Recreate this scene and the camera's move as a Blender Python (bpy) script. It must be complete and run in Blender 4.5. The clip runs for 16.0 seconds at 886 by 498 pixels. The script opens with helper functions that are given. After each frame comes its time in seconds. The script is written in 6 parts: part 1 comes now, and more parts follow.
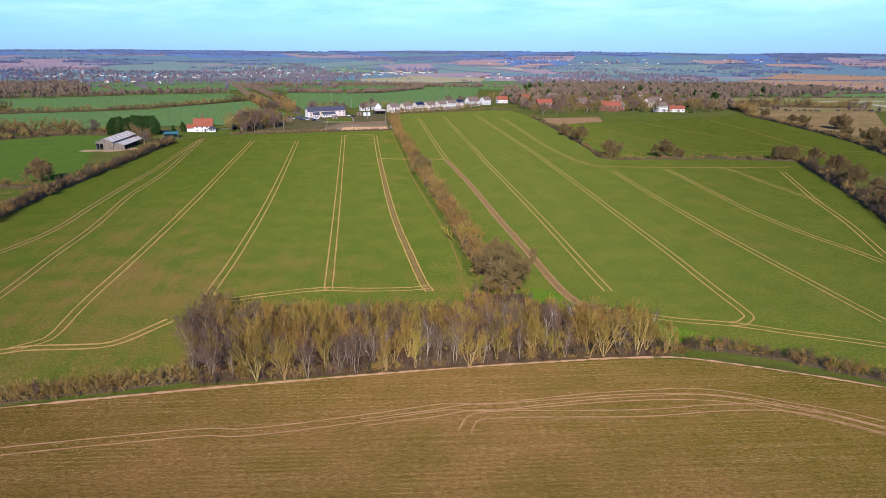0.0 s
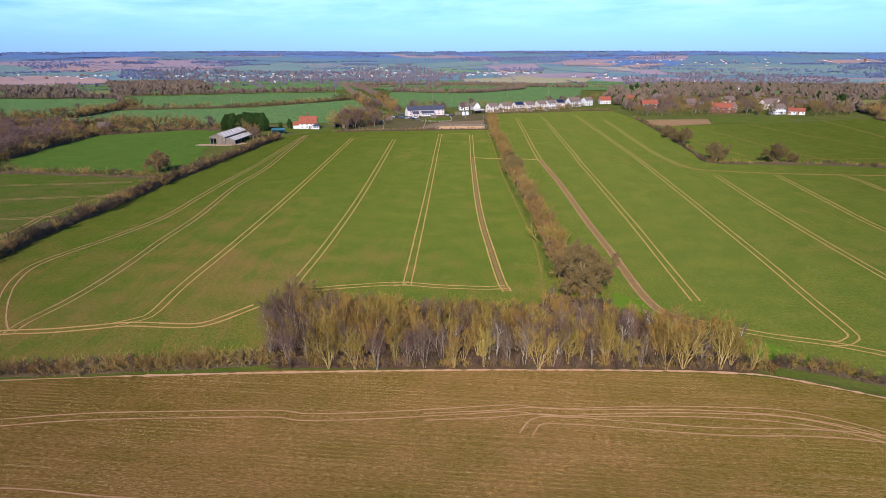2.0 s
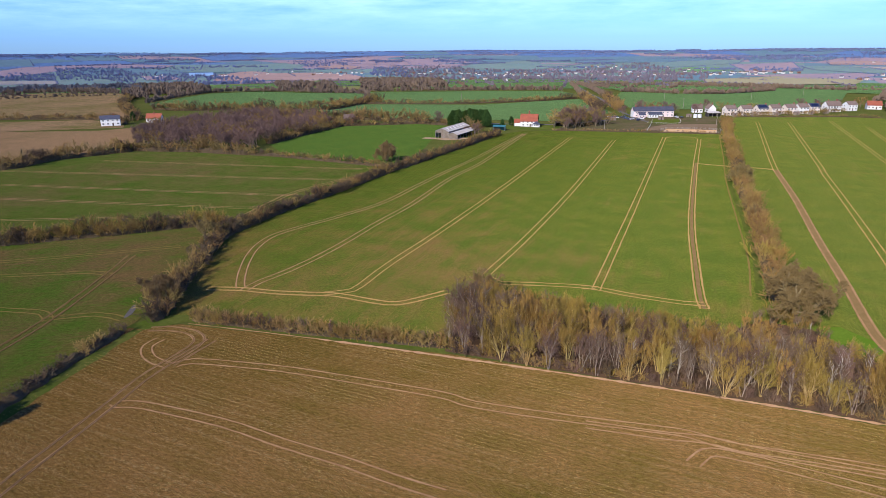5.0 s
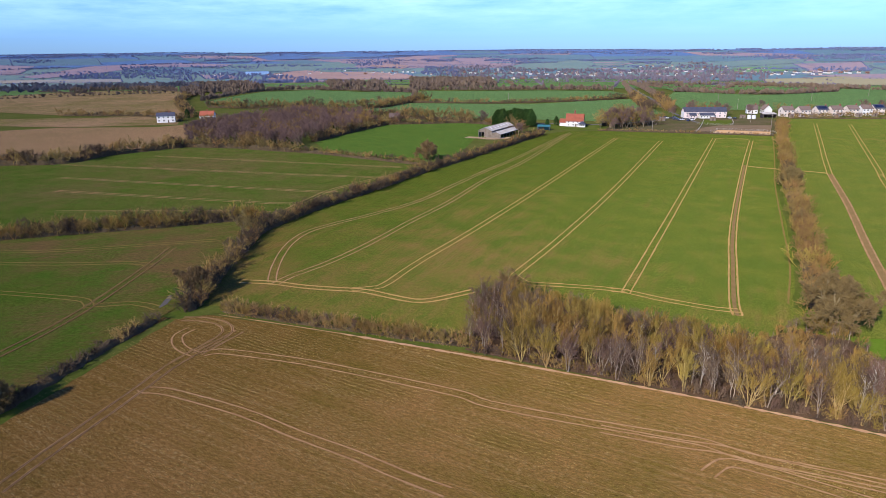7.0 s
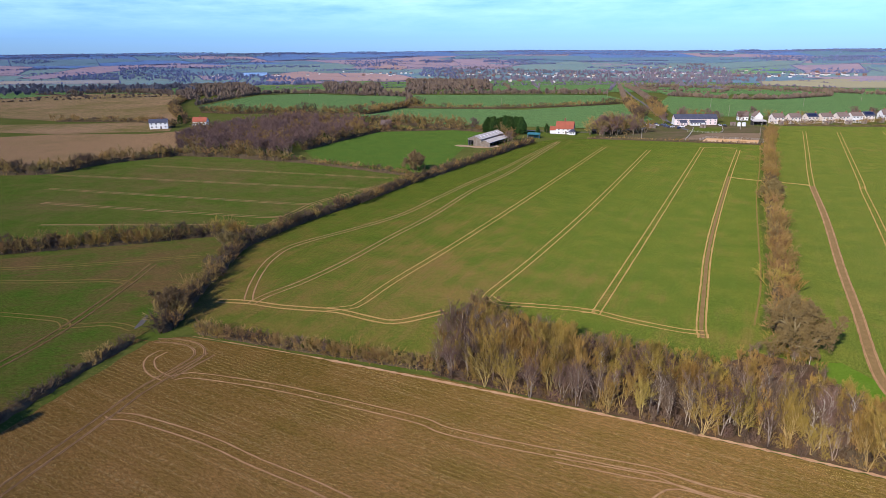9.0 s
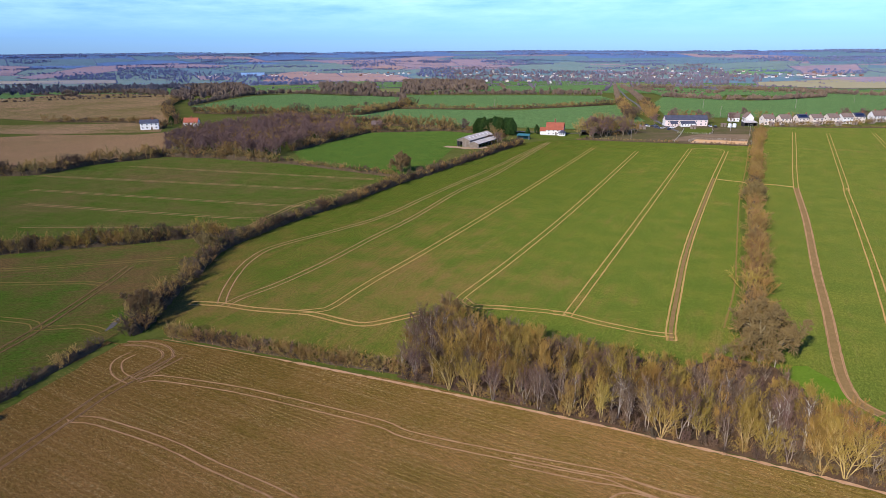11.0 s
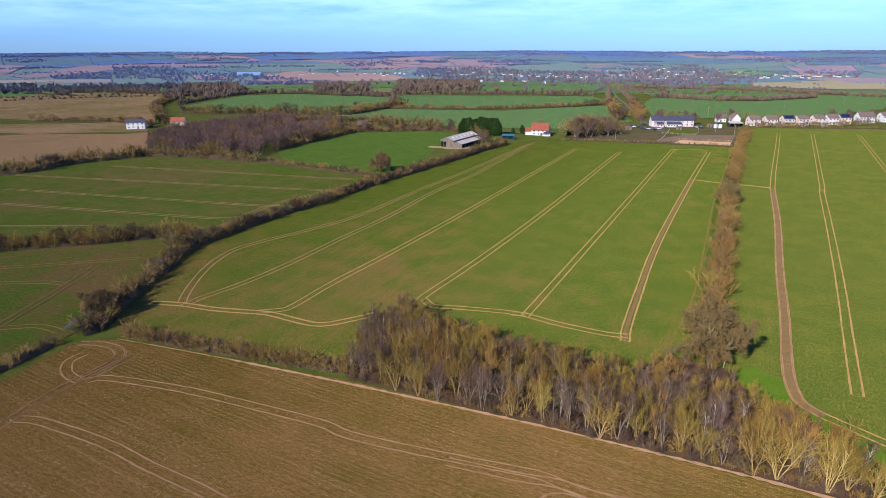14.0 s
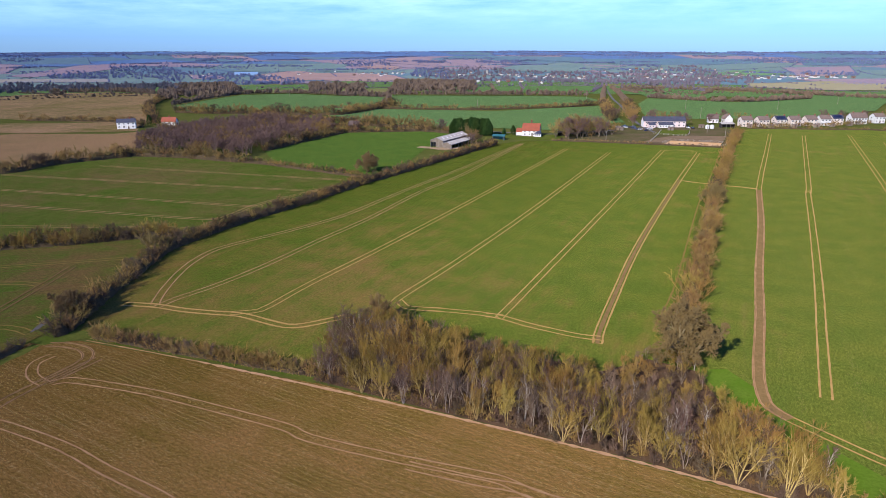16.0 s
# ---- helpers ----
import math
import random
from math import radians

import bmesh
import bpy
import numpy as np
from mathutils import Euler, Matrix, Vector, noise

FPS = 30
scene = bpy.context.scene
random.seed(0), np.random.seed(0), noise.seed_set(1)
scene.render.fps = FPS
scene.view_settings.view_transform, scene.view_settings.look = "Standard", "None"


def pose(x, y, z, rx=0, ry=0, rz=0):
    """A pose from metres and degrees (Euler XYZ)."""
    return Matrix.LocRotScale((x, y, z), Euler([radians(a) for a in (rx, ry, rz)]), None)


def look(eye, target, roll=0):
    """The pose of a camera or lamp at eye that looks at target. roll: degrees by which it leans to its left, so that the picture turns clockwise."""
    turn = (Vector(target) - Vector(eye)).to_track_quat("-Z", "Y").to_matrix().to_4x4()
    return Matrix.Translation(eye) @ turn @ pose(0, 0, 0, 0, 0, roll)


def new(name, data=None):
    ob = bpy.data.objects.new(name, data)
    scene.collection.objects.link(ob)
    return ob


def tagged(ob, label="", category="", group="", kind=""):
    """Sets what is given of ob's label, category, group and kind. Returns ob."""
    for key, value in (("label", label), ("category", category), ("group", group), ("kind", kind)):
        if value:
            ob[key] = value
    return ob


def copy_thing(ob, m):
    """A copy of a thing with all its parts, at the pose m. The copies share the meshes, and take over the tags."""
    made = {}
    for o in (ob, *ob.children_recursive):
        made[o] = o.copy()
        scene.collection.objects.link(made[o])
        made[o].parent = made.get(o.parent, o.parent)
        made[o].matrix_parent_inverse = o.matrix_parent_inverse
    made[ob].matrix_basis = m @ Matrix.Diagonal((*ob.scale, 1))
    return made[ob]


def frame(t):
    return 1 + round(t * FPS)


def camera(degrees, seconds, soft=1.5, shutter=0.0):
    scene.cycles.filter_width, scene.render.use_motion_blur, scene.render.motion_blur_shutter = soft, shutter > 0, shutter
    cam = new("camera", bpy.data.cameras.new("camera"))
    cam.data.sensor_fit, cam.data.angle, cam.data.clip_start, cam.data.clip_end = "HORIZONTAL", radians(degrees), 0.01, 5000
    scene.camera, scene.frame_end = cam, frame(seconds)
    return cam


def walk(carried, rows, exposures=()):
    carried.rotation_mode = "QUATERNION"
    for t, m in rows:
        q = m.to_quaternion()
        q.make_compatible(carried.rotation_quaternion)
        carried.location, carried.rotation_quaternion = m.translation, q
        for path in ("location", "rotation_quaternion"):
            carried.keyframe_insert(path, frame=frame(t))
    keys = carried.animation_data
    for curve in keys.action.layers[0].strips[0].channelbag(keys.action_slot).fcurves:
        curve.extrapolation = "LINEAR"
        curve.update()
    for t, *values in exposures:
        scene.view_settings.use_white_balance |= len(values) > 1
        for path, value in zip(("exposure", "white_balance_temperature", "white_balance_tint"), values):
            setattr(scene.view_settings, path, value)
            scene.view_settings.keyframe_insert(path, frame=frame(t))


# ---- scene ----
cam = camera(69.24, 16.0, 0.45)
# seconds, x, y, z, pitch, roll, yaw
PATH = [
    (0.0, 0.00, 0.00, 53.75, -17.33, -0.25, 0.00), (0.5, 0.90, 0.05, 53.45, -17.29, -0.25, 2.19),
    (1.0, 1.97, 0.20, 53.33, -17.30, -0.20, 4.32), (1.5, 3.17, 0.50, 53.34, -17.33, -0.08, 6.59),
    (2.0, 4.29, 0.69, 53.24, -17.32, 0.04, 9.04), (2.5, 5.34, 0.80, 53.12, -17.32, 0.16, 11.68),
    (3.0, 6.31, 0.97, 53.10, -17.32, 0.20, 14.45), (3.5, 7.15, 1.09, 53.15, -17.35, 0.22, 17.41),
    (4.0, 8.11, 1.27, 53.24, -17.37, 0.27, 20.95), (4.5, 9.03, 1.54, 53.30, -17.37, 0.31, 24.95),
    (5.0, 9.95, 1.87, 53.24, -17.36, 0.37, 28.97), (5.2, 10.33, 2.05, 53.20, -17.36, 0.38, 30.45),
    (5.6, 11.10, 2.45, 53.10, -17.36, 0.40, 32.35), (6.0, 11.92, 2.88, 53.02, -17.37, 0.41, 33.07),
    (6.6, 13.18, 3.60, 52.98, -17.38, 0.42, 33.37), (7.3, 14.72, 4.60, 53.40, -17.39, 0.43, 33.46),
    (7.5, 15.20, 4.89, 53.80, -17.39, 0.43, 33.46), (8.0, 16.52, 5.57, 55.25, -17.40, 0.41, 33.44),
    (8.5, 18.01, 6.35, 56.92, -17.40, 0.37, 33.43), (9.0, 19.46, 7.16, 58.28, -17.39, 0.35, 33.41),
    (9.3, 20.30, 7.66, 58.68, -17.39, 0.34, 33.40), (10.0, 22.15, 8.85, 58.86, -17.39, 0.32, 33.37),
    (11.5, 26.02, 11.39, 58.87, -17.38, 0.27, 33.31), (12.0, 27.33, 12.20, 58.86, -17.37, 0.23, 33.30),
    (12.5, 28.64, 13.05, 58.85, -17.37, 0.20, 33.28), (13.0, 29.97, 13.87, 58.87, -17.37, 0.19, 33.26),
    (13.5, 31.29, 14.67, 58.93, -17.39, 0.18, 33.23), (14.0, 32.55, 15.52, 58.98, -17.39, 0.15, 33.21),
    (14.5, 33.80, 16.45, 59.00, -17.39, 0.14, 33.18), (15.0, 34.94, 17.48, 58.99, -17.39, 0.12, 33.18),
    (15.5, 35.95, 18.48, 58.97, -17.39, 0.09, 33.16), (16.0, 36.85, 19.43, 58.96, -17.38, 0.05, 33.13),
]
walk(cam, [(t, pose(x, y, z, 90 + p, r, w)) for t, x, y, z, p, r, w in PATH])

# ---- world and sun: low late-winter sun behind the camera ----
SUN_EL, SUN_AZ = 29.6, 1.3      # degrees; azimuth of the shadows from +y towards +x
to_sun = Vector((-math.sin(radians(SUN_AZ)) * math.cos(radians(SUN_EL)),
                 -math.cos(radians(SUN_AZ)) * math.cos(radians(SUN_EL)), math.sin(radians(SUN_EL))))
sun = new("sun", bpy.data.lights.new("sun", "SUN"))
sun.data.energy, sun.data.angle, sun.data.color = 5.0, radians(0.55), (1.0, 0.915, 0.80)
sun.matrix_world = look((0, 0, 400), Vector((0, 0, 400)) - to_sun)

world = bpy.data.worlds.new("sky")
scene.world = world
world.use_nodes = True
wn, wl = world.node_tree.nodes, world.node_tree.links
wn.clear()
sky = wn.new("ShaderNodeTexSky")
sky.sky_type, sky.sun_disc = "NISHITA", False
sky.sun_elevation, sky.sun_rotation = radians(SUN_EL), radians(180 + SUN_AZ)
sky.altitude, sky.air_density, sky.dust_density, sky.ozone_density = 60, 1.0, 0.2, 3.0
wco = wn.new("ShaderNodeTexCoord")
wmap = wn.new("ShaderNodeMapping")
wmap.inputs["Scale"].default_value = (5.0, 5.0, 34.0)
wl.new(wco.outputs["Generated"], wmap.inputs["Vector"])
cloud = wn.new("ShaderNodeTexNoise")
cloud.inputs["Scale"].default_value, cloud.inputs["Detail"].default_value, cloud.inputs["Roughness"].default_value = 1.4, 7, 0.62
wl.new(wmap.outputs["Vector"], cloud.inputs["Vector"])
wsep = wn.new("ShaderNodeSeparateXYZ")
wl.new(wco.outputs["Generated"], wsep.inputs["Vector"])
lift = wn.new("ShaderNodeMapRange")          # cloud layer begins a little above the horizon
lift.inputs["From Min"].default_value, lift.inputs["From Max"].default_value = 0.015, 0.095
wl.new(wsep.outputs["Z"], lift.inputs["Value"])
puff = wn.new("ShaderNodeMapRange")
puff.inputs["From Min"].default_value, puff.inputs["From Max"].default_value = 0.24, 0.82
wl.new(cloud.outputs["Fac"], puff.inputs["Value"])
cover = wn.new("ShaderNodeMath")
cover.operation = "MULTIPLY"
wl.new(lift.outputs["Result"], cover.inputs[0])
wl.new(puff.outputs["Result"], cover.inputs[1])
tint = wn.new("ShaderNodeMix")
tint.data_type, tint.blend_type = "RGBA", "MULTIPLY"
tint.inputs["Factor"].default_value = 1.0
wl.new(sky.outputs["Color"], tint.inputs["A"])
tint.inputs["B"].default_value = (0.46, 0.88, 2.1, 1)
veil = wn.new("ShaderNodeMix")
veil.data_type = "RGBA"
veil.inputs["B"].default_value = (10.3, 15.6, 22.6, 1)
fade = wn.new("ShaderNodeMapRange")          # and thins out overhead
fade.inputs["From Min"].default_value, fade.inputs["From Max"].default_value = 0.15, 0.45
fade.inputs["To Min"].default_value, fade.inputs["To Max"].default_value = 1.0, 0.0
wl.new(wsep.outputs["Z"], fade.inputs["Value"])
bank = wn.new("ShaderNodeMath")
bank.operation = "MULTIPLY"
wl.new(cover.outputs[0], bank.inputs[0])
wl.new(fade.outputs["Result"], bank.inputs[1])
wl.new(bank.outputs[0], veil.inputs["Factor"])
wl.new(tint.outputs["Result"], veil.inputs["A"])
back = wn.new("ShaderNodeBackground")
back.inputs["Strength"].default_value = 0.093
wl.new(veil.outputs["Result"], back.inputs["Color"])
wout = wn.new("ShaderNodeOutputWorld")
wl.new(back.outputs[0], wout.inputs["Surface"])
scene.view_settings.exposure = 0.12


# ---- materials ----
def nodes_of(name, rough=0.9):
    m = bpy.data.materials.new(name)
    m.use_nodes = True
    n, l = m.node_tree.nodes, m.node_tree.links
    b = n["Principled BSDF"]
    b.inputs["Roughness"].default_value = rough
    b.inputs["Specular IOR Level"].default_value = 0.0 if rough > 0.88 else 0.3
    if rough > 0.88:
        b.inputs["Diffuse Roughness"].default_value = 1.0
    return m, n, l, b


def noise_node(n, l, vec, scale, detail=3, rough=0.55):
    t = n.new("ShaderNodeTexNoise")
    t.inputs["Scale"].default_value, t.inputs["Detail"].default_value, t.inputs["Roughness"].default_value = scale, detail, rough
    l.new(vec, t.inputs["Vector"])
    return t.outputs["Fac"]


def math_node(n, l, op, a, b):
    m = n.new("ShaderNodeMath")
    m.operation = op
    for i, v in enumerate((a, b)):
        if isinstance(v, (int, float)):
            m.inputs[i].default_value = v
        else:
            l.new(v, m.inputs[i])
    return m.outputs[0]


def ramp(n, l, fac, lo, hi):
    r = n.new("ShaderNodeMapRange")
    r.interpolation_type = "SMOOTHSTEP"
    r.inputs["From Min"].default_value, r.inputs["From Max"].default_value = lo, hi
    l.new(fac, r.inputs["Value"])
    return r.outputs["Result"]


def mix_col(n, l, fac, a, b, blend="MIX"):
    m = n.new("ShaderNodeMix")
    m.data_type, m.blend_type = "RGBA", blend
    for key, v in (("Factor", fac), ("A", a), ("B", b)):
        if isinstance(v, tuple):
            m.inputs[key].default_value = (*v, 1)
        elif isinstance(v, (int, float)):
            m.inputs[key].default_value = v
        else:
            l.new(v, m.inputs[key])
    return m.outputs["Result"]


def bump(n, l, b, height, strength, dist):
    k = n.new("ShaderNodeBump")
    k.inputs["Strength"].default_value, k.inputs["Distance"].default_value = strength, dist
    l.new(height, k.inputs["Height"])
    l.new(k.outputs["Normal"], b.inputs["Normal"])


def crop_material(name, green, green2, soil, bare=0.6, width=0.14, turn=0.0, rows=0.05, period=0.9, worn=None, straw=0.0, litter=0.6, painted_falloff=None):
    """A drilled field: young crop over soil. bare: how far the crop hides the soil; turn: direction of the drill rows
    in degrees; worn: (x, y, near, far) thins the crop towards the headland by the distance along that direction."""
    m, n, l, b = nodes_of(name, 0.95)
    geo = n.new("ShaderNodeNewGeometry")
    pos = geo.outputs["Position"]
    big = noise_node(n, l, pos, 0.017, 3)
    mid = noise_node(n, l, pos, 0.11, 4)
    fine = noise_node(n, l, pos, 1.1, 4, 0.7)
    mp = n.new("ShaderNodeMapping")
    mp.vector_type = "TEXTURE"
    mp.inputs["Rotation"].default_value = (0, 0, radians(turn))
    mp.inputs["Scale"].default_value = (33.0, period, 1.0)
    l.new(pos, mp.inputs["Vector"])
    streak = noise_node(n, l, mp.outputs["Vector"], 1.0, 3, 0.6)
    f = math_node(n, l, "ADD", math_node(n, l, "MULTIPLY", big, 0.50), math_node(n, l, "MULTIPLY", mid, 0.30))
    f = math_node(n, l, "ADD", f, math_node(n, l, "MULTIPLY", fine, 0.20))
    f = math_node(n, l, "ADD", f, math_node(n, l, "MULTIPLY", math_node(n, l, "SUBTRACT", streak, 0.5), rows * 4))
    if worn:
        dot = n.new("ShaderNodeVectorMath")
        dot.operation = "DOT_PRODUCT"
        dot.inputs[1].default_value = (worn[0], worn[1], 0)
        l.new(pos, dot.inputs[0])
        near = n.new("ShaderNodeMapRange")
        near.inputs["From Min"].default_value, near.inputs["From Max"].default_value = worn[2], worn[3]
        near.inputs["To Min"].default_value, near.inputs["To Max"].default_value = 0.15, 0.0
        l.new(dot.outputs["Value"], near.inputs["Value"])
        f = math_node(n, l, "ADD", f, near.outputs["Result"])
    mask = ramp(n, l, f, bare - width, bare + width)
    leaf = mix_col(n, l, ramp(n, l, mid, 0.3, 0.7), green, green2)
    leaf = mix_col(n, l, math_node(n, l, "MULTIPLY", ramp(n, l, fine, 0.35, 0.7), 0.35), leaf, tuple(c * 0.55 for c in green))
    earth = mix_col(n, l, ramp(n, l, fine, 0.3, 0.75), soil, tuple(c * 1.28 for c in soil))
    col = mix_col(n, l, mask, leaf, earth)
    grain = noise_node(n, l, pos, 6.5, 3, 0.7)
    col = mix_col(n, l, ramp(n, l, grain, 0.36, 0.66), mix_col(n, l, 1.0, col, (0.56, 0.56, 0.56), "MULTIPLY"), mix_col(n, l, 1.0, col, (1.42, 1.41, 1.36), "MULTIPLY"))
    mp3 = n.new("ShaderNodeMapping")
    mp3.vector_type = "TEXTURE"
    mp3.inputs["Rotation"].default_value = (0, 0, radians(turn))
    mp3.inputs["Scale"].default_value = (0.85, 0.42, 1.0)
    l.new(pos, mp3.inputs["Vector"])
    coarse = noise_node(n, l, mp3.outputs["Vector"], 1.0, 3, 0.65)
    col = mix_col(n, l, ramp(n, l, coarse, 0.34, 0.66), mix_col(n, l, 1.0, col, (0.78, 0.79, 0.78), "MULTIPLY"), mix_col(n, l, 1.0, col, (1.23, 1.21, 1.20), "MULTIPLY"))
    # dims one side along x: darker ground plus light falloff painted in
    if painted_falloff:
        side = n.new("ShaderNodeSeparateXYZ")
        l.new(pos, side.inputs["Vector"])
        undimmed = ramp(n, l, math_node(n, l, "ADD", side.outputs["X"], math_node(n, l, "MULTIPLY", big, 50.0)), painted_falloff[0], painted_falloff[1])
        col = mix_col(n, l, undimmed, mix_col(n, l, 1.0, col, (0.62, 0.65, 0.58), "MULTIPLY"), col)
    if straw:
        mp2 = n.new("ShaderNodeMapping")
        mp2.vector_type = "TEXTURE"
        mp2.inputs["Rotation"].default_value = (0, 0, radians(turn))
        mp2.inputs["Scale"].default_value = (0.75, 0.17, 1.0)
        l.new(pos, mp2.inputs["Vector"])
        bits = noise_node(n, l, mp2.outputs["Vector"], 1.0, 2, 0.5)
        bits = math_node(n, l, "ADD", bits, math_node(n, l, "MULTIPLY", math_node(n, l, "SUBTRACT", streak, 0.5), 0.5))
        col = mix_col(n, l, math_node(n, l, "MULTIPLY", ramp(n, l, bits, straw, straw + 0.08), litter), col, (0.27, 0.20, 0.085))
    l.new(col, b.inputs["Base Color"])
    bump(n, l, b, math_node(n, l, "ADD", fine, streak), 0.5, 0.12)
    return m


def mottled(name, a, c, scale, rough=0.9, fine=8.0, spread=0.25, bumps=0.3, dist=0.03, by_object=0.0):
    m, n, l, b = nodes_of(name, rough)
    geo = n.new("ShaderNodeNewGeometry")
    pos = geo.outputs["Position"]
    f = noise_node(n, l, pos, scale, 4)
    g = noise_node(n, l, pos, scale * fine, 4, 0.65)
    col = mix_col(n, l, ramp(n, l, f, 0.5 - spread, 0.5 + spread), a, c)
    col = mix_col(n, l, math_node(n, l, "MULTIPLY", ramp(n, l, g, 0.35, 0.75), 0.5), col, tuple(v * 0.6 for v in a))
    if by_object:
        info = n.new("ShaderNodeObjectInfo")
        hsv = n.new("ShaderNodeHueSaturation")
        vr = n.new("ShaderNodeMapRange")
        vr.inputs["To Min"].default_value, vr.inputs["To Max"].default_value = 1 - by_object, 1 + by_object
        l.new(info.outputs["Random"], vr.inputs["Value"])
        l.new(vr.outputs["Result"], hsv.inputs["Value"])
        hr = n.new("ShaderNodeMapRange")
        hr.inputs["To Min"].default_value, hr.inputs["To Max"].default_value = 0.5 - by_object * 0.06, 0.5 + by_object * 0.06
        l.new(math_node(n, l, "FRACT", math_node(n, l, "MULTIPLY", info.outputs["Random"], 7.3), 0), hr.inputs["Value"])
        l.new(hr.outputs["Result"], hsv.inputs["Hue"])
        l.new(col, hsv.inputs["Color"])
        col = hsv.outputs["Color"]
    l.new(col, b.inputs["Base Color"])
    bump(n, l, b, g, bumps, dist)
    return m


M = {}
GREEN, GREEN2 = (0.078, 0.108, 0.017), (0.100, 0.121, 0.019)
SOIL = (0.165, 0.105, 0.036)
# outer sides of the next three fields get the painted light falloff
M["wheat"] = crop_material("young_wheat", (0.082, 0.113, 0.018), (0.110, 0.128, 0.021), (0.155, 0.092, 0.034), 0.665, 0.16, 98, 0.06, 2.4, (0.35, 0.94, 70, 180), straw=0.66, litter=0.3, painted_falloff=(-160, 10))
M["wheat_right"] = crop_material("young_wheat_right", (0.088, 0.115, 0.020), (0.116, 0.130, 0.023), (0.160, 0.098, 0.038), 0.69, 0.16, 98, 0.06, 2.4, straw=0.65, litter=0.3, painted_falloff=(215, 55))
M["brown"] = crop_material("sparse_crop_on_soil", (0.104, 0.082, 0.015), (0.126, 0.092, 0.019), (0.182, 0.098, 0.036), 0.56, 0.24, 3, 0.07, 0.8, (1.0, 0.0, -70, 60), straw=0.60, litter=0.55, painted_falloff=(-75, 35))
M["wheat_left"] = crop_material("young_wheat_left", (0.048, 0.080, 0.012), (0.065, 0.088, 0.015), (0.095, 0.066, 0.028), 0.55, 0.18, 18, 0.05, 1.4)
M["brown_left"] = crop_material("patchy_crop_on_damp_soil", (0.048, 0.082, 0.012), (0.062, 0.080, 0.014), (0.090, 0.058, 0.024), 0.54, 0.12, 50, 0.05, 1.4)
M["olive"] = crop_material("thin_crop", (0.095, 0.088, 0.026), (0.125, 0.100, 0.038), (0.19, 0.12, 0.07), 0.50, 0.2, 30, 0.06, 3.0)
M["plough"] = crop_material("bare_tilth", (0.13, 0.10, 0.04), (0.15, 0.105, 0.05), (0.175, 0.11, 0.06), 0.40, 0.2, 25, 0.05, 3.0)
# crop green with some blue haze of distance painted in
M["far_green"] = crop_material("winter_cereal", (0.072, 0.132, 0.048), (0.088, 0.146, 0.052), (0.125, 0.12, 0.06), 0.75, 0.2, 80, 0.04, 6.0)
M["barn_field"] = crop_material("green_cereal_by_the_barn", (0.052, 0.098, 0.018), (0.070, 0.110, 0.020), (0.11, 0.09, 0.035), 0.72, 0.18, 60, 0.04, 2.0)
M["grass"] = mottled("rough_grass", (0.052, 0.078, 0.012), (0.088, 0.092, 0.022), 0.12, 0.95, 9, bumps=0.6, dist=0.1)
M["pasture"] = mottled("pasture_grass", (0.058, 0.072, 0.016), (0.085, 0.085, 0.025), 0.05, 0.95, 12, bumps=0.5, dist=0.1)
M["bare_path"] = mottled("trodden_earth", (0.33, 0.19, 0.105), (0.41, 0.26, 0.15), 0.6, 0.95, 5, bumps=0.5, dist=0.05)
M["rut"] = mottled("dry_wheel_rut", (0.29, 0.18, 0.062), (0.37, 0.24, 0.088), 0.3, 0.95, 6, bumps=0.5, dist=0.05)
M["rut_brown"] = mottled("damp_wheel_rut", (0.250, 0.142, 0.070), (0.345, 0.208, 0.108), 0.3, 0.95, 6, bumps=0.5, dist=0.05)
M["rut_dark"] = mottled("churned_wheel_track", (0.150, 0.105, 0.030), (0.185, 0.130, 0.042), 0.4, 0.95, 6, bumps=0.6, dist=0.06)
M["rut_floor"] = mottled("wet_rut_bottom", (0.125, 0.078, 0.036), (0.155, 0.096, 0.046), 0.4, 0.95, 6, bumps=0.5, dist=0.05)
M["mud"] = mottled("mud", (0.125, 0.088, 0.058), (0.165, 0.118, 0.075), 0.1, 0.9, 8)
M["leaf_litter"] = mottled("leaf_litter", (0.070, 0.044, 0.028), (0.110, 0.068, 0.040), 0.4, 0.95, 7, bumps=0.8, dist=0.15)
M["bark"] = mottled("bark", (0.17, 0.13, 0.09), (0.26, 0.21, 0.14), 0.7, 0.9, 8, by_object=0.2)
M["twig_oak"] = mottled("oak_twigs", (0.160, 0.110, 0.048), (0.210, 0.148, 0.066), 0.5, 0.9, 6, by_object=0.2)
M["limb_grey"] = mottled("grey_limbs", (0.34, 0.27, 0.21), (0.22, 0.165, 0.125), 0.7, 0.9, 7, by_object=0.25)
M["limb_oak"] = mottled("lichened_oak_bark", (0.24, 0.19, 0.10), (0.17, 0.13, 0.07), 0.7, 0.9, 8, by_object=0.1)
M["birch_bark"] = mottled("pale_bark", (0.52, 0.46, 0.38), (0.34, 0.29, 0.23), 1.2, 0.9, 5, by_object=0.15)
M["twig_ochre"] = mottled("ochre_twigs", (0.30, 0.195, 0.048), (0.21, 0.138, 0.042), 0.5, 0.9, 6, by_object=0.3)
M["limb_ochre"] = mottled("lichened_limbs", (0.46, 0.33, 0.13), (0.32, 0.225, 0.095), 0.6, 0.9, 7, by_object=0.2)
M["twig_purple"] = mottled("purple_brown_twigs", (0.120, 0.078, 0.055), (0.180, 0.118, 0.080), 0.5, 0.9, 6, by_object=0.3)
M["twig_olive"] = mottled("lichened_twigs", (0.19, 0.14, 0.055), (0.25, 0.185, 0.075), 0.5, 0.9, 6, by_object=0.2)
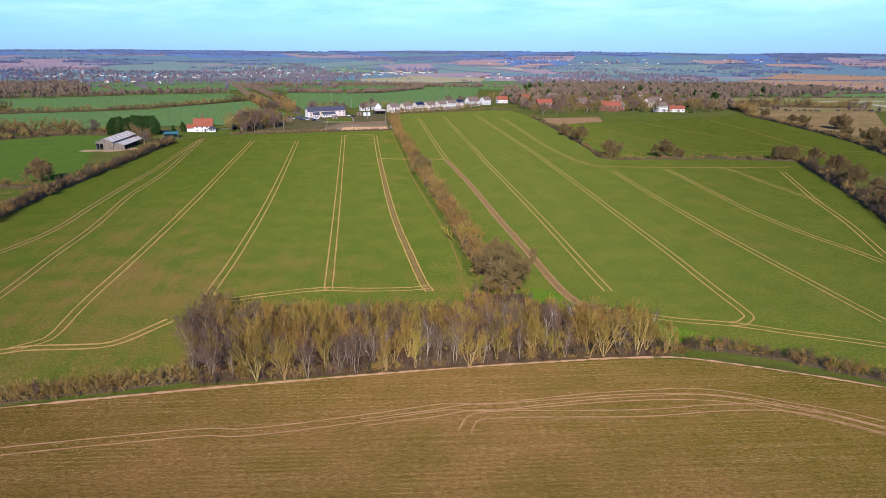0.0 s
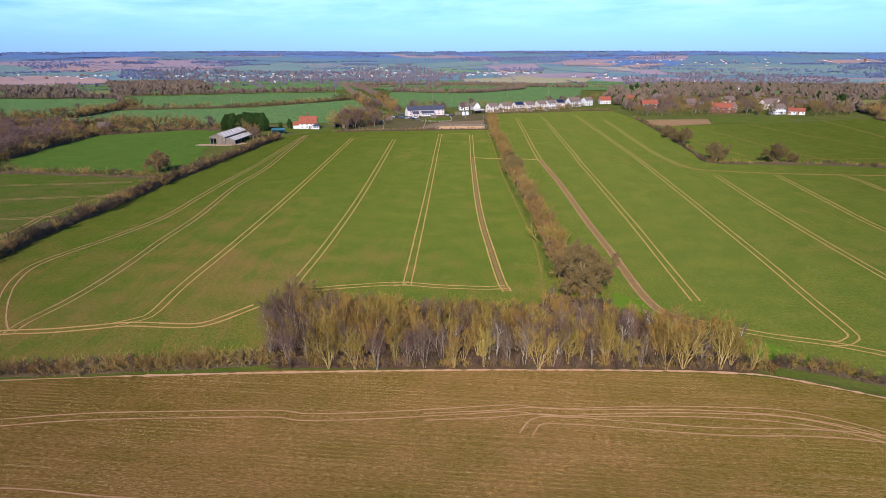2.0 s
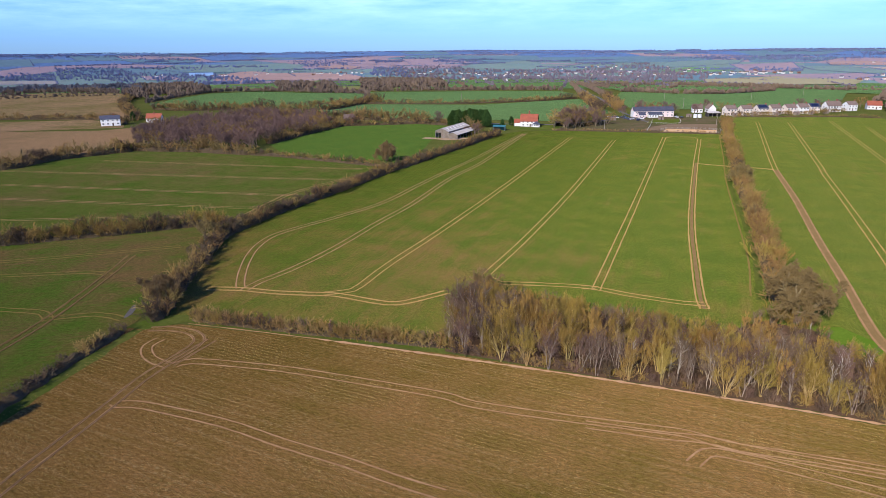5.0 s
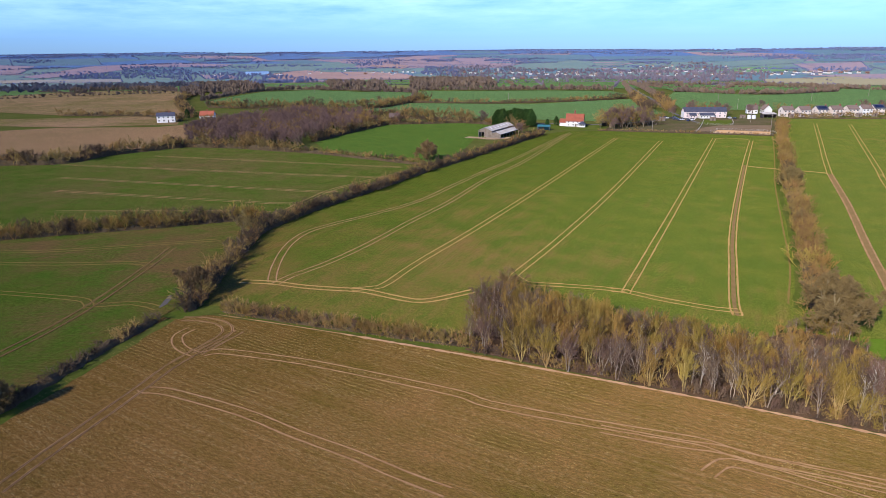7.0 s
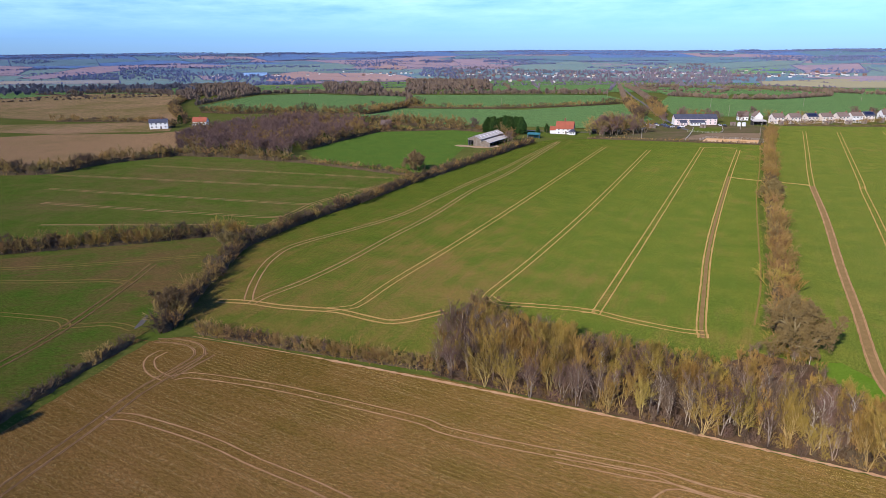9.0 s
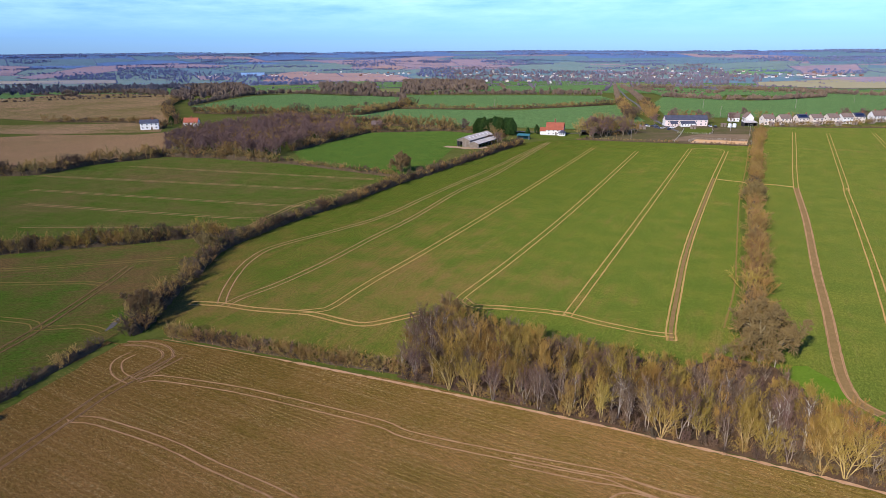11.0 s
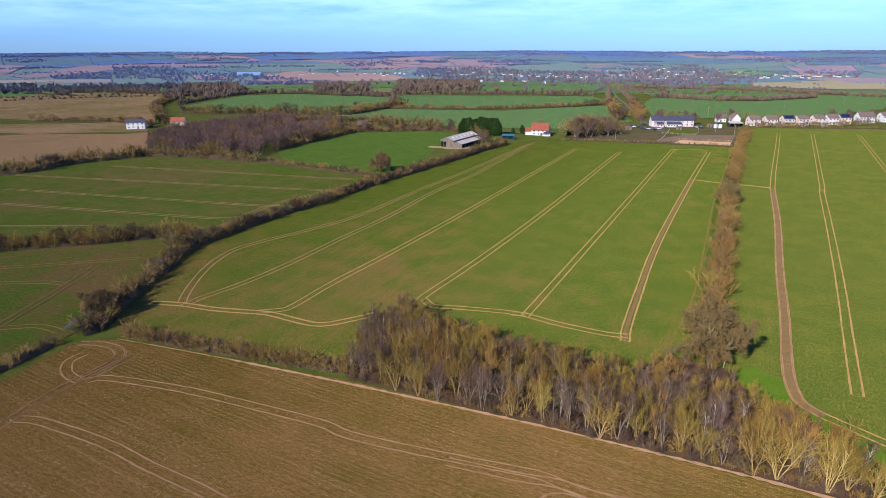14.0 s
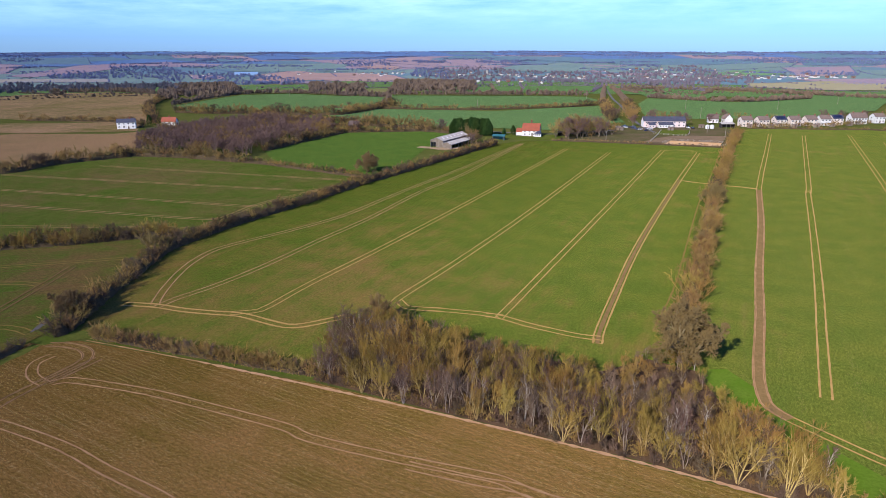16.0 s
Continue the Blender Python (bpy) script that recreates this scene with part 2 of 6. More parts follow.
M["twig_hedge"] = mottled("hedge_twigs", (0.235, 0.148, 0.055), (0.31, 0.20, 0.074), 0.3, 0.9, 8, by_object=0.25)
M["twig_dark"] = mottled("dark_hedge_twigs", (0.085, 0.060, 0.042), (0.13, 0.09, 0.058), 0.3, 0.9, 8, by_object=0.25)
M["twig_wood"] = mottled("woodland_twigs", (0.145, 0.092, 0.080), (0.20, 0.128, 0.105), 0.15, 0.9, 8)
M["evergreen"] = mottled("evergreen_foliage", (0.026, 0.055, 0.015), (0.045, 0.078, 0.022), 0.5, 0.9, 6, by_object=0.2)
M["far_wood"] = mottled("winter_woodland", (0.175, 0.128, 0.105), (0.240, 0.175, 0.118), 0.05, 0.95, 9)
# these two wood colours are lifted and turned blue to hold the distance haze
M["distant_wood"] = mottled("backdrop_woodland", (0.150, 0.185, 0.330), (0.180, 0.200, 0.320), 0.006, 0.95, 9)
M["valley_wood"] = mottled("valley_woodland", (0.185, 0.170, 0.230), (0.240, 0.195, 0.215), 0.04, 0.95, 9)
M["mud_grass"] = mottled("poached_pasture", (0.060, 0.062, 0.022), (0.10, 0.072, 0.045), 0.08, 0.95, 9)
M["mud_yard"] = mottled("yard_earth", (0.24, 0.165, 0.10), (0.31, 0.22, 0.14), 0.2, 0.95, 7)
M["sand"] = mottled("damp_sand", (0.40, 0.24, 0.12), (0.46, 0.29, 0.15), 0.3, 0.95, 6)
M["water"] = mottled("muddy_water", (0.085, 0.078, 0.074), (0.11, 0.10, 0.092), 1.0, 0.89, 4, bumps=0.02)
M["worn_track"] = mottled("worn_farm_track", (0.155, 0.102, 0.042), (0.200, 0.128, 0.056), 0.5, 0.95, 5, bumps=0.6, dist=0.06)
M["asphalt"] = mottled("asphalt", (0.085, 0.085, 0.09), (0.12, 0.12, 0.125), 0.2, 0.95)
M["lush"] = mottled("lush_grass", (0.070, 0.130, 0.012), (0.092, 0.142, 0.018), 0.2, 0.95, 9, bumps=0.6, dist=0.1)


# ---- land form ----
def smooth(a):
    a = min(max(a, 0.0), 1.0)
    return a * a * (3 - 2 * a)


def terrain(x, y):
    """Level fields near by, a broad valley beyond them and a rise to the skyline."""
    r = math.hypot(x, y)
    z = -42 * smooth((r - 650) / 1650) + 75 * smooth((r - 2700) / 2200)
    w = smooth((r - 800) / 1500) * (1 - 0.8 * smooth((r - 1500) / 1500))
    u = smooth((r - 2600) / 1500)
    return z + w * (5 * math.sin(x / 310 + 1.3) * math.cos(y / 420) + 3 * math.sin(x / 170 - y / 230)) \
        + u * (2.2 * math.sin(x / 520 + y / 700) + 1.2 * math.cos(x / 240 - y / 380 + 2))


def mesh_object(name, verts, faces, material, parent=None, label="", smooth_faces=False):
    me = bpy.data.meshes.new(name)
    me.from_pydata(verts, [], faces)
    me.materials.append(material)
    if smooth_faces:
        me.polygons.foreach_set("use_smooth", [True] * len(me.polygons))
    ob = new(name, me)
    if parent:
        ob.parent = parent
    if label:
        ob["label"] = label
    return ob


def part(name, bm, material, parent, label=""):
    me = bpy.data.meshes.new(name)
    bm.to_mesh(me)
    bm.free()
    me.materials.append(material)
    ob = new(name, me)
    ob.parent = parent
    if label:
        ob["label"] = label
    return ob


def ground_sheet():
    radii = [0, 60, 150, 300, 450, 600] + [600 + 110 * i for i in range(1, 41)]
    verts, faces = [(0, 0, -0.12)], []
    seg = 180
    for r in radii[1:]:
        for s in range(seg):
            a = 2 * math.pi * s / seg
            x, y = r * math.cos(a), r * math.sin(a)
            verts.append((x, y, terrain(x, y) - 0.12 - 0.4 * smooth((r - 500) / 400)))
    for s in range(seg):
        faces.append((0, 1 + s, 1 + (s + 1) % seg))
    for k in range(len(radii) - 2):
        o, p = 1 + k * seg, 1 + (k + 1) * seg
        for s in range(seg):
            faces.append((o + s, p + s, p + (s + 1) % seg, o + (s + 1) % seg))
    ob = mesh_object("ground", verts, faces, M["pasture"], smooth_faces=True)
    return tagged(ob, "open farmland of rough grass and winter crops", "ground", kind="structure")


def field(name, label, outline, material, lift_by=0.0):
    """A field laid on the land inside its outline."""
    bm = bmesh.new()
    face = bm.faces.new([bm.verts.new((x, y, 0)) for x, y in outline])
    if face.normal.z < 0 or face.calc_area() == 0:
        face.normal_flip()
    bmesh.ops.triangulate(bm, faces=bm.faces[:])
    far = max(math.hypot(x, y) for x, y in outline)
    if far > 620:
        xs, ys = [p[0] for p in outline], [p[1] for p in outline]
        for axis, lo, hi in ((0, min(xs), max(xs)), (1, min(ys), max(ys))):
            v, gap = lo + 60, max(60, far / 28)
            while v < hi:
                co = (v, 0, 0) if axis == 0 else (0, v, 0)
                no = (1, 0, 0) if axis == 0 else (0, 1, 0)
                bmesh.ops.bisect_plane(bm, geom=bm.verts[:] + bm.edges[:] + bm.faces[:], plane_co=co, plane_no=no)
                v += gap
    for v in bm.verts:
        r = math.hypot(v.co.x, v.co.y)
        v.co.z = terrain(v.co.x, v.co.y) + lift_by + 0.25 * smooth((r - 600) / 400) + 1.2 * smooth((r - 1400) / 500)
    bmesh.ops.recalc_face_normals(bm, faces=bm.faces[:])
    if sum(f.normal.z for f in bm.faces) < 0:
        bmesh.ops.reverse_faces(bm, faces=bm.faces[:])
    me = bpy.data.meshes.new(name)
    bm.to_mesh(me)
    bm.free()
    me.materials.append(material)
    return tagged(new(name, me), label, "field", kind="structure")


def spline(points, step):
    """Points at even steps along a smooth curve through the given ones."""
    P = [Vector((p[0], p[1])) for p in points]
    P = [P[0] * 2 - P[1]] + P + [P[-1] * 2 - P[-2]]
    out = []
    for i in range(1, len(P) - 2):
        a, b, c, d = P[i - 1:i + 3]
        n = max(2, int((c - b).length / step))
        for k in range(n):
            t = k / n
            out.append(0.5 * ((2 * b) + (c - a) * t + (2 * a - 5 * b + 4 * c - d) * t * t + (3 * b - a - 3 * c + d) * t ** 3))
    return out + [P[-2]]


def ribbon(verts, faces, line, offset, width, z, rng, rag=0.2):
    """A strip along line, offset to one side, with ragged edges and a sunken middle."""
    base = len(verts)
    for i, p in enumerate(line):
        q = line[min(i + 1, len(line) - 1)] - line[max(i - 1, 0)]
        q = Vector((-q.y, q.x)).normalized()
        w = width * (1 + rng.uniform(-rag, rag)) / 2
        c = p + q * (offset + rng.uniform(-0.04, 0.04))
        zz = terrain(p.x, p.y) + z + 0.25 * smooth((p.length - 600) / 400)
        for k, dz in ((-1, 0.03), (0, 0.0), (1, 0.03)):
            s = c + q * w * k
            verts.append((s.x, s.y, zz + dz))
        if i:
            o = base + 3 * (i - 1)
            faces.append((o + 1, o, o + 3, o + 4))
            faces.append((o + 2, o + 1, o + 4, o + 5))


def wheel_track(points, label="pair of dry pale wheel ruts through the young crop", material="rut", gauge=1.9, width=0.42, step=2.5, z=0.02, seed=1):
    rng = random.Random(seed)
    line = spline(points, step)
    verts, faces = [], []
    for side in (-0.5, 0.5):
        ribbon(verts, faces, line, gauge * side, width, z, rng)
    ob = mesh_object("wheel_track", verts, faces, M[material])
    return tagged(ob, label, "track", "tramlines in the fields", "structure")


def strip(name, points, label, category, material, width, step=2.0, z=0.03, seed=3, rag=0.3):
    verts, faces = [], []
    ribbon(verts, faces, spline(points, step), 0, width, z, random.Random(seed), rag)
    return tagged(mesh_object(name, verts, faces, M[material]), label, category, kind="structure")


# ---- plants ----
class Wood:
    """Collects tapered tubes into one mesh."""

    def __init__(self):
        self.v, self.f = [], []

    def tube(self, pts, radii, sides):
        base = len(self.v)
        for i, p in enumerate(pts):
            d = (pts[min(i + 1, len(pts) - 1)] - pts[max(i - 1, 0)]).normalized()
            u = d.orthogonal().normalized()
            w = d.cross(u)
            for s in range(sides):
                a = 2 * math.pi * s / sides
                self.v.append(tuple(p + (u * math.cos(a) + w * math.sin(a)) * radii[i]))
        for i in range(len(pts) - 1):
            o = base + i * sides
            for s in range(sides):
                t = (s + 1) % sides
                self.f.append((o + s, o + t, o + sides + t, o + sides + s))

    def twig(self, p, q, r):
        d = (q - p).normalized()
        u = d.orthogonal().normalized()
        w = d.cross(u)
        base = len(self.v)
        for a in (0, 2.094, 4.189):
            self.v.append(tuple(p + (u * math.cos(a) + w * math.sin(a)) * r))
        self.v.append(tuple(q))
        self.f += [(base, base + 1, base + 3), (base + 1, base + 2, base + 3), (base + 2, base, base + 3)]


def jitter(rng, d, amount):
    return (d + Vector((rng.gauss(0, 1), rng.gauss(0, 1), rng.gauss(0, 1))) * amount).normalized()


def grow(rng, p, d, length, radius, level, spec, wood, crown):
    """One branch and what springs from it. spec[level]: (segments, wander, upward pull, children, child length, child radius, spread)."""
    seg, wander, up, kids, klen, krad, spread = spec[level]
    pts, radii = [p], [radius]
    for i in range(seg):
        d = jitter(rng, d, wander)
        d = (d + Vector((0, 0, up))).normalized()
        p = p + d * (length / seg)
        pts.append(p)
        radii.append(radius * (1 - 0.75 * (i + 1) / seg))
    (wood if level <= 1 else crown).tube(pts, radii, 3 if wood is crown else 6 if level == 0 else 4 if level == 1 else 3)
    last = level == len(spec) - 1
    for k in range(kids):
        t = 0.25 + 0.75 * (k + rng.random()) / kids if level else 0.22 + 0.78 * (k + rng.random()) / kids
        x = min(t * seg, seg - 1e-3)
        i = int(x)
        q = pts[i].lerp(pts[i + 1], x - i)
        base = (pts[i + 1] - pts[i]).normalized()
        side = jitter(rng, base.orthogonal(), 0.1)
        side.rotate(Matrix.Rotation(rng.uniform(0, 6.283), 3, base))
        kd = (base + side * spread).normalized()
        L = length * klen * rng.uniform(0.7, 1.25) * (1.15 - 0.5 * t)
        if last:
            crown.twig(q, q + jitter(rng, (kd + Vector((0, 0, up))).normalized(), 0.2) * L, krad)
        else:
            grow(rng, q, kd, L, radius * krad, level + 1, spec, wood, crown)


def tree_kind(name, label, seed, stems, spec, bark, twigs, height, lean=0.25, base_radius=0.14):
    """A bare tree, one metre-true model standing at the origin: an Empty with a trunk and a crown."""
    rng = random.Random(seed)
    wood, crown = Wood(), Wood()
    for s in range(stems):
        a = 6.283 * (s + rng.random() * 0.6) / stems
        d = Vector((math.cos(a) * lean, math.sin(a) * lean, 1)).normalized()
        p = Vector((math.cos(a), math.sin(a), 0)) * (0.12 * (stems > 1))
        grow(rng, p + Vector((0, 0, -0.1)), d, height * rng.uniform(0.8, 1.0), base_radius * rng.uniform(0.8, 1.1), 0, spec, wood, crown)
    top = tagged(new(name), label, "tree")
    mesh_object("trunk", wood.v, wood.f, M[bark], top)
    mesh_object("crown", crown.v, crown.f, M[twigs], top)
    return top


def dome_tree(name, label, seed, height, width, tips, limbs, bark, twigs, low=0.25, trunk=0.3, thick=0.03, reach=1.0):
    """A broad bare tree: limbs rise from a short trunk, and branches fill an uneven dome with fine twigs."""
    rng = random.Random(seed)
    wood, crown = Wood(), Wood()
    fork = Vector((rng.uniform(-0.2, 0.2), rng.uniform(-0.2, 0.2), height * low))
    wood.tube([Vector((0, 0, -0.1)), fork * 0.5, fork], [trunk, trunk * 0.85, trunk * 0.75], 8)
    mid = Vector((0, 0, height * (low + 1) / 2 * 0.92))
    half = Vector((width / 2, width / 2, height * (1 - low) / 2 + height * 0.1))
    knots = [fork]
    for k in range(limbs):
        a, e = 6.283 * (k + rng.uniform(-0.3, 0.3)) / limbs, rng.choice((-0.15, 0.15, 0.45, 0.75))
        end = mid + Vector((math.cos(a) * math.cos(e) * half.x, math.sin(a) * math.cos(e) * half.y, math.sin(e) * half.z)) * rng.uniform(0.6, 0.8)
        pts, r0 = [fork], trunk * rng.uniform(0.35, 0.55)
        for i in range(1, 5):
            q = fork.lerp(end, i / 4) + Vector((rng.gauss(0, 1), rng.gauss(0, 1), rng.gauss(0, 1))) * 0.05 * width
            pts.append(q)
            knots.append(q)
        wood.tube(pts, [r0 * (1 - 0.2 * i) for i in range(5)], 5)
    for _ in range(tips):
        d = jitter(rng, Vector((0, 0, 0.15)), 1.0)
        swell = 1.0 + 0.28 * noise.noise(d * 2.1 + Vector((seed, 0, 0)))
        r = swell * rng.uniform(0.35, 1.0) ** 0.45
        p = mid + Vector((d.x * half.x, d.y * half.y, d.z * half.z)) * r
        if p.z < height * low * 0.6:
            continue
        k = min(knots, key=lambda q: (q - p).length_squared)
        crown.tube([k, k.lerp(p, 0.5) + Vector((rng.gauss(0, 0.12), rng.gauss(0, 0.12), 0.1)), p], [thick * 1.6, thick * 1.2, thick * 0.7], 3)
        out = (p - k).normalized()
        for _ in range(4):
            crown.twig(k.lerp(p, rng.uniform(0.55, 1.0)), p + jitter(rng, out + Vector((0, 0, 0.2)), 0.55) * reach * rng.uniform(0.5, 1.1), thick * 0.8)
    top = tagged(new(name), label, "tree")
    mesh_object("trunk", wood.v, wood.f, M[bark], top)
    mesh_object("crown", crown.v, crown.f, M[twigs], top)
    return top


# level: segments, wander, up, children, child length, child radius, spread
VASE = [(5, 0.08, 0.03, 8, 0.50, 0.50, 0.68), (3, 0.14, 0.18, 6, 0.55, 0.60, 0.60), (2, 0.18, 0.14, 5, 0.75, 0.030, 0.55)]
BIRCH = [(7, 0.05, 0.10, 16, 0.32, 0.34, 0.80), (3, 0.14, 0.20, 6, 0.6, 0.55, 0.65), (2, 0.2, 0.05, 5, 0.9, 0.019, 0.65)]
THICKET = [(5, 0.12, 0.05, 8, 0.46, 0.45, 0.70), (3, 0.2, 0.14, 6, 0.6, 0.55, 0.65), (2, 0.24, 0.08, 5, 0.85, 0.021, 0.65)]
OAK = [(4, 0.10, 0.05, 11, 1.5, 0.46, 1.15), (6, 0.26, 0.06, 9, 0.40, 0.50, 0.95), (4, 0.30, 0.03, 6, 0.55, 0.55, 0.85), (2, 0.3, 0.02, 6, 0.8, 0.034, 0.9)]
CROWN_OAK = [(5, 0.14, 0.10, 9, 0.58, 0.5, 0.95), (5, 0.24, 0.08, 8, 0.50, 0.55, 0.85), (3, 0.28, 0.04, 7, 0.60, 0.6, 0.85), (2, 0.3, 0.02, 7, 0.85, 0.036, 0.85)]
FAR = [(3, 0.12, 0.08, 6, 0.65, 0.5, 0.8), (2, 0.2, 0.08, 5, 0.7, 0.6, 0.7), (2, 0.25, 0.04, 5, 0.95, 0.10, 0.7)]

KIND = {}


def make_kinds():
    L = "bare {} tree with {} twigs in the copse"
    for i in range(4):
        KIND["ochre", i] = tree_kind("tree", L.format("multi-stemmed young", "ochre lichen-yellow"), 10 + i, (5, 4, 6, 3)[i], VASE, "limb_ochre", "twig_ochre", 6.6, (0.30, 0.22, 0.34, 0.26)[i], 0.075)
    for i in range(3):
        KIND["purple", i] = tree_kind("tree", L.format("slender", "purple-brown"), 20 + i, (3, 2, 4)[i], THICKET, "limb_grey", "twig_purple", 6.4, 0.22, 0.075)
    for i in range(3):
        KIND["birch", i] = tree_kind("tree", L.format("pale-barked birch", "fine grey-brown"), 30 + i, 1 + i % 2, BIRCH, "birch_bark", "twig_purple", 7.6, 0.06, 0.11)
    KIND["oak", 0] = tree_kind("tree", "broad bare oak with gnarled spreading limbs at the hedge", 40, 4, CROWN_OAK, "limb_oak", "twig_oak", 6.2, 0.62, 0.26)
    KIND["oak", 1] = tree_kind("tree", "gnarled dying oak with broken limbs", 43, 1, OAK, "limb_oak", "twig_oak", 4.0, 0.05, 0.5)
    for i in range(3):
        KIND["round", i] = dome_tree("tree", "bare hedgerow tree with grey-brown twigs", 50 + i, 7.5, 5.5, 200, 9, "bark", "twig_dark", 0.25, 0.18, 0.026)
    for i in range(4):
        KIND["far", i] = tree_kind("tree", "bare woodland tree with a brown winter crown", 60 + i, 2, FAR, "bark", ("twig_hedge", "twig_wood", "twig_olive", "twig_wood")[i], 7.0, 0.2, 0.2)
    for (kind, i), ob in KIND.items():
        ob.location = (-60 + 12 * i, -900 - 15 * len(kind), -30)


def plant(kind, x, y, scale, turn, label="", group=""):
    """A copy of a tree model set on the ground."""
    m = pose(x, y, terrain(x, y), 0, 0, turn) @ Matrix.Diagonal((scale, scale, scale, 1))
    ob = copy_thing(KIND[kind], m)
    ob.matrix_basis = m
    return tagged(ob, label, group=group)


def shrub_mesh(name, seed, height, width, stems, material, thick=0.022, twigs=6):
    """A dense bare shrub, its stems fanning from the ground."""
    rng = random.Random(seed)
    w = Wood()
    spec = [(3, 0.18, 0.06, 6, 0.55, 0.6, 0.7), (2, 0.25, 0.05, twigs, 0.75, thick, 0.8)]
    for s in range(stems):
        a, r = rng.uniform(0, 6.283), width * 0.32 * math.sqrt(rng.random())
        p = Vector((r * math.cos(a), r * math.sin(a), -0.1))
        d = Vector((math.cos(a) * 0.45 * r, math.sin(a) * 0.45 * r, 1)).normalized()
        grow(rng, p, d, height * rng.uniform(0.6, 0.95), 0.05, 0, spec, w, w)
    me = bpy.data.meshes.new(name)
    me.from_pydata(w.v, [], w.f)
    me.materials.append(M[material])
    return me


def bank_mesh(line, width, height, rng):
    """The dense dark heart of a hedge: a lumpy ridge of massed stems."""
    v, f = [], []
    ring = 7
    for i, p in enumerate(line):
        q = line[min(i + 1, len(line) - 1)] - line[max(i - 1, 0)]
        q = Vector((-q.y, q.x)).normalized()
        hh, ww = height * rng.uniform(0.55, 1.1), width * rng.uniform(0.7, 1.15)
        end = 0.3 if i in (0, len(line) - 1) else 1.0
        for k in range(ring):
            a = math.pi * k / (ring - 1)
            s = p + q * (math.cos(a) * ww / 2 * rng.uniform(0.85, 1.15) * end)
            v.append((s.x, s.y, terrain(p.x, p.y) - 0.1 + math.sin(a) * hh * rng.uniform(0.8, 1.2) * end))
        if i:
            o = (i - 1) * ring
            for k in range(ring - 1):
                f.append((o + k, o + k + 1, o + ring + k + 1, o + ring + k))
    return v, f


SHRUBS = {}


def make_shrubs():
    for i in range(4):
        SHRUBS["hedge", i] = shrub_mesh("shrub", 70 + i, 3.0, 3.2, 6, "twig_hedge", 0.034, 6)
        SHRUBS["dark", i] = shrub_mesh("shrub", 80 + i, 2.8, 3.0, 6, "twig_dark", 0.034, 6)
        SHRUBS["ochre", i] = shrub_mesh("shrub", 90 + i, 3.0, 3.2, 6, "twig_ochre", 0.034, 6)
        SHRUBS["purple", i] = shrub_mesh("shrub", 100 + i, 2.6, 3.0, 6, "twig_purple", 0.036, 6)
        SHRUBS["far", i] = shrub_mesh("shrub", 110 + i, 3.2, 3.6, 5, ("twig_hedge", "twig_dark", "twig_olive", "twig_hedge")[i], 0.07, 4)


def hedge(points, label, mix, step, size, seed, spread=0.5, bank=(1.6, 1.2), vary=0.25):
    """A hedge of shrubs along a line, rooted in a dark mass of stems."""
    rng = random.Random(seed)
    line = spline(points, step)
    top = tagged(new("hedge"), label, "hedge", "field hedges")
    if bank:
        v, f = bank_mesh(line, bank[0], bank[1], rng)
        mesh_object("stem_mass", v, f, M["hedge_heart"], top)
    for p in line:
        kind = mix[rng.randrange(len(mix))]
        ob = new("shrub", SHRUBS[kind, rng.randrange(4)])
        s = size * rng.uniform(1 - vary, 1 + vary)
        x, y = p.x + rng.uniform(-spread, spread), p.y + rng.uniform(-spread, spread)
        ob.matrix_world = pose(x, y, terrain(x, y), 0, 0, rng.uniform(0, 360)) @ Matrix.Diagonal((s * rng.uniform(0.9, 1.15), s, s * rng.uniform(0.85, 1.15), 1))
        ob.parent = top
    return top


def lumps(name, label, places, material, seed, category="trees", blades=44):
    """Far bare trees, too many to count: fans of branching sprays in one mesh. places: (x, y, radius, height)."""
    g = np.random.default_rng(seed)
    p = np.array([(x, y, terrain(x, y), r, h) for x, y, r, h in places])
    n = len(p) * blades
    x, y, z, r, h = (np.repeat(p[:, i], blades) for i in range(5))
    a, e = g.uniform(0, 6.283, n), g.uniform(-0.15, 1.5, n)
    out = g.uniform(0.6, 1.12, n)
    tip = np.stack((x + r * np.cos(a) * np.cos(e) * out, y + r * np.sin(a) * np.cos(e) * out, z + h * (0.42 + 0.58 * np.sin(e) * out)), 1)
    root = np.stack((x + g.normal(0, 0.12, n) * r, y + g.normal(0, 0.12, n) * r, z + h * g.uniform(0.0, 0.3, n)), 1)
    mid = root + (tip - root) * 0.62
    side = np.cross(tip - root, g.normal(0, 1, (n, 3)))
    side *= (r * g.uniform(0.16, 0.34, n) / np.maximum(np.linalg.norm(side, axis=1), 1e-6))[:, None]
    v = np.stack((root, mid - side, tip, mid + side), 1).reshape(-1, 3)
    me = bpy.data.meshes.new(name)
    me.vertices.add(4 * n)
    me.vertices.foreach_set("co", v.ravel())
    me.loops.add(4 * n)
    me.loops.foreach_set("vertex_index", np.arange(4 * n, dtype=np.int32))
    me.polygons.add(n)
    me.polygons.foreach_set("loop_start", np.arange(0, 4 * n, 4, dtype=np.int32))
    me.update(calc_edges=True)
    me.materials.append(M[material])
    return tagged(new(name, me), label, category, kind="stuff")


def row_of(points, step, r, h, rng, gap=0.1):
    """Places for lumps along a line."""
    out = []
    for p in spline(points, step):
        if rng.random() > gap:
            k = rng.uniform(0.6, 1.3)
            out.append((p.x + rng.uniform(-1, 1) * step * 0.3, p.y + rng.uniform(-1, 1) * step * 0.3, r * k, h * k))
    return out


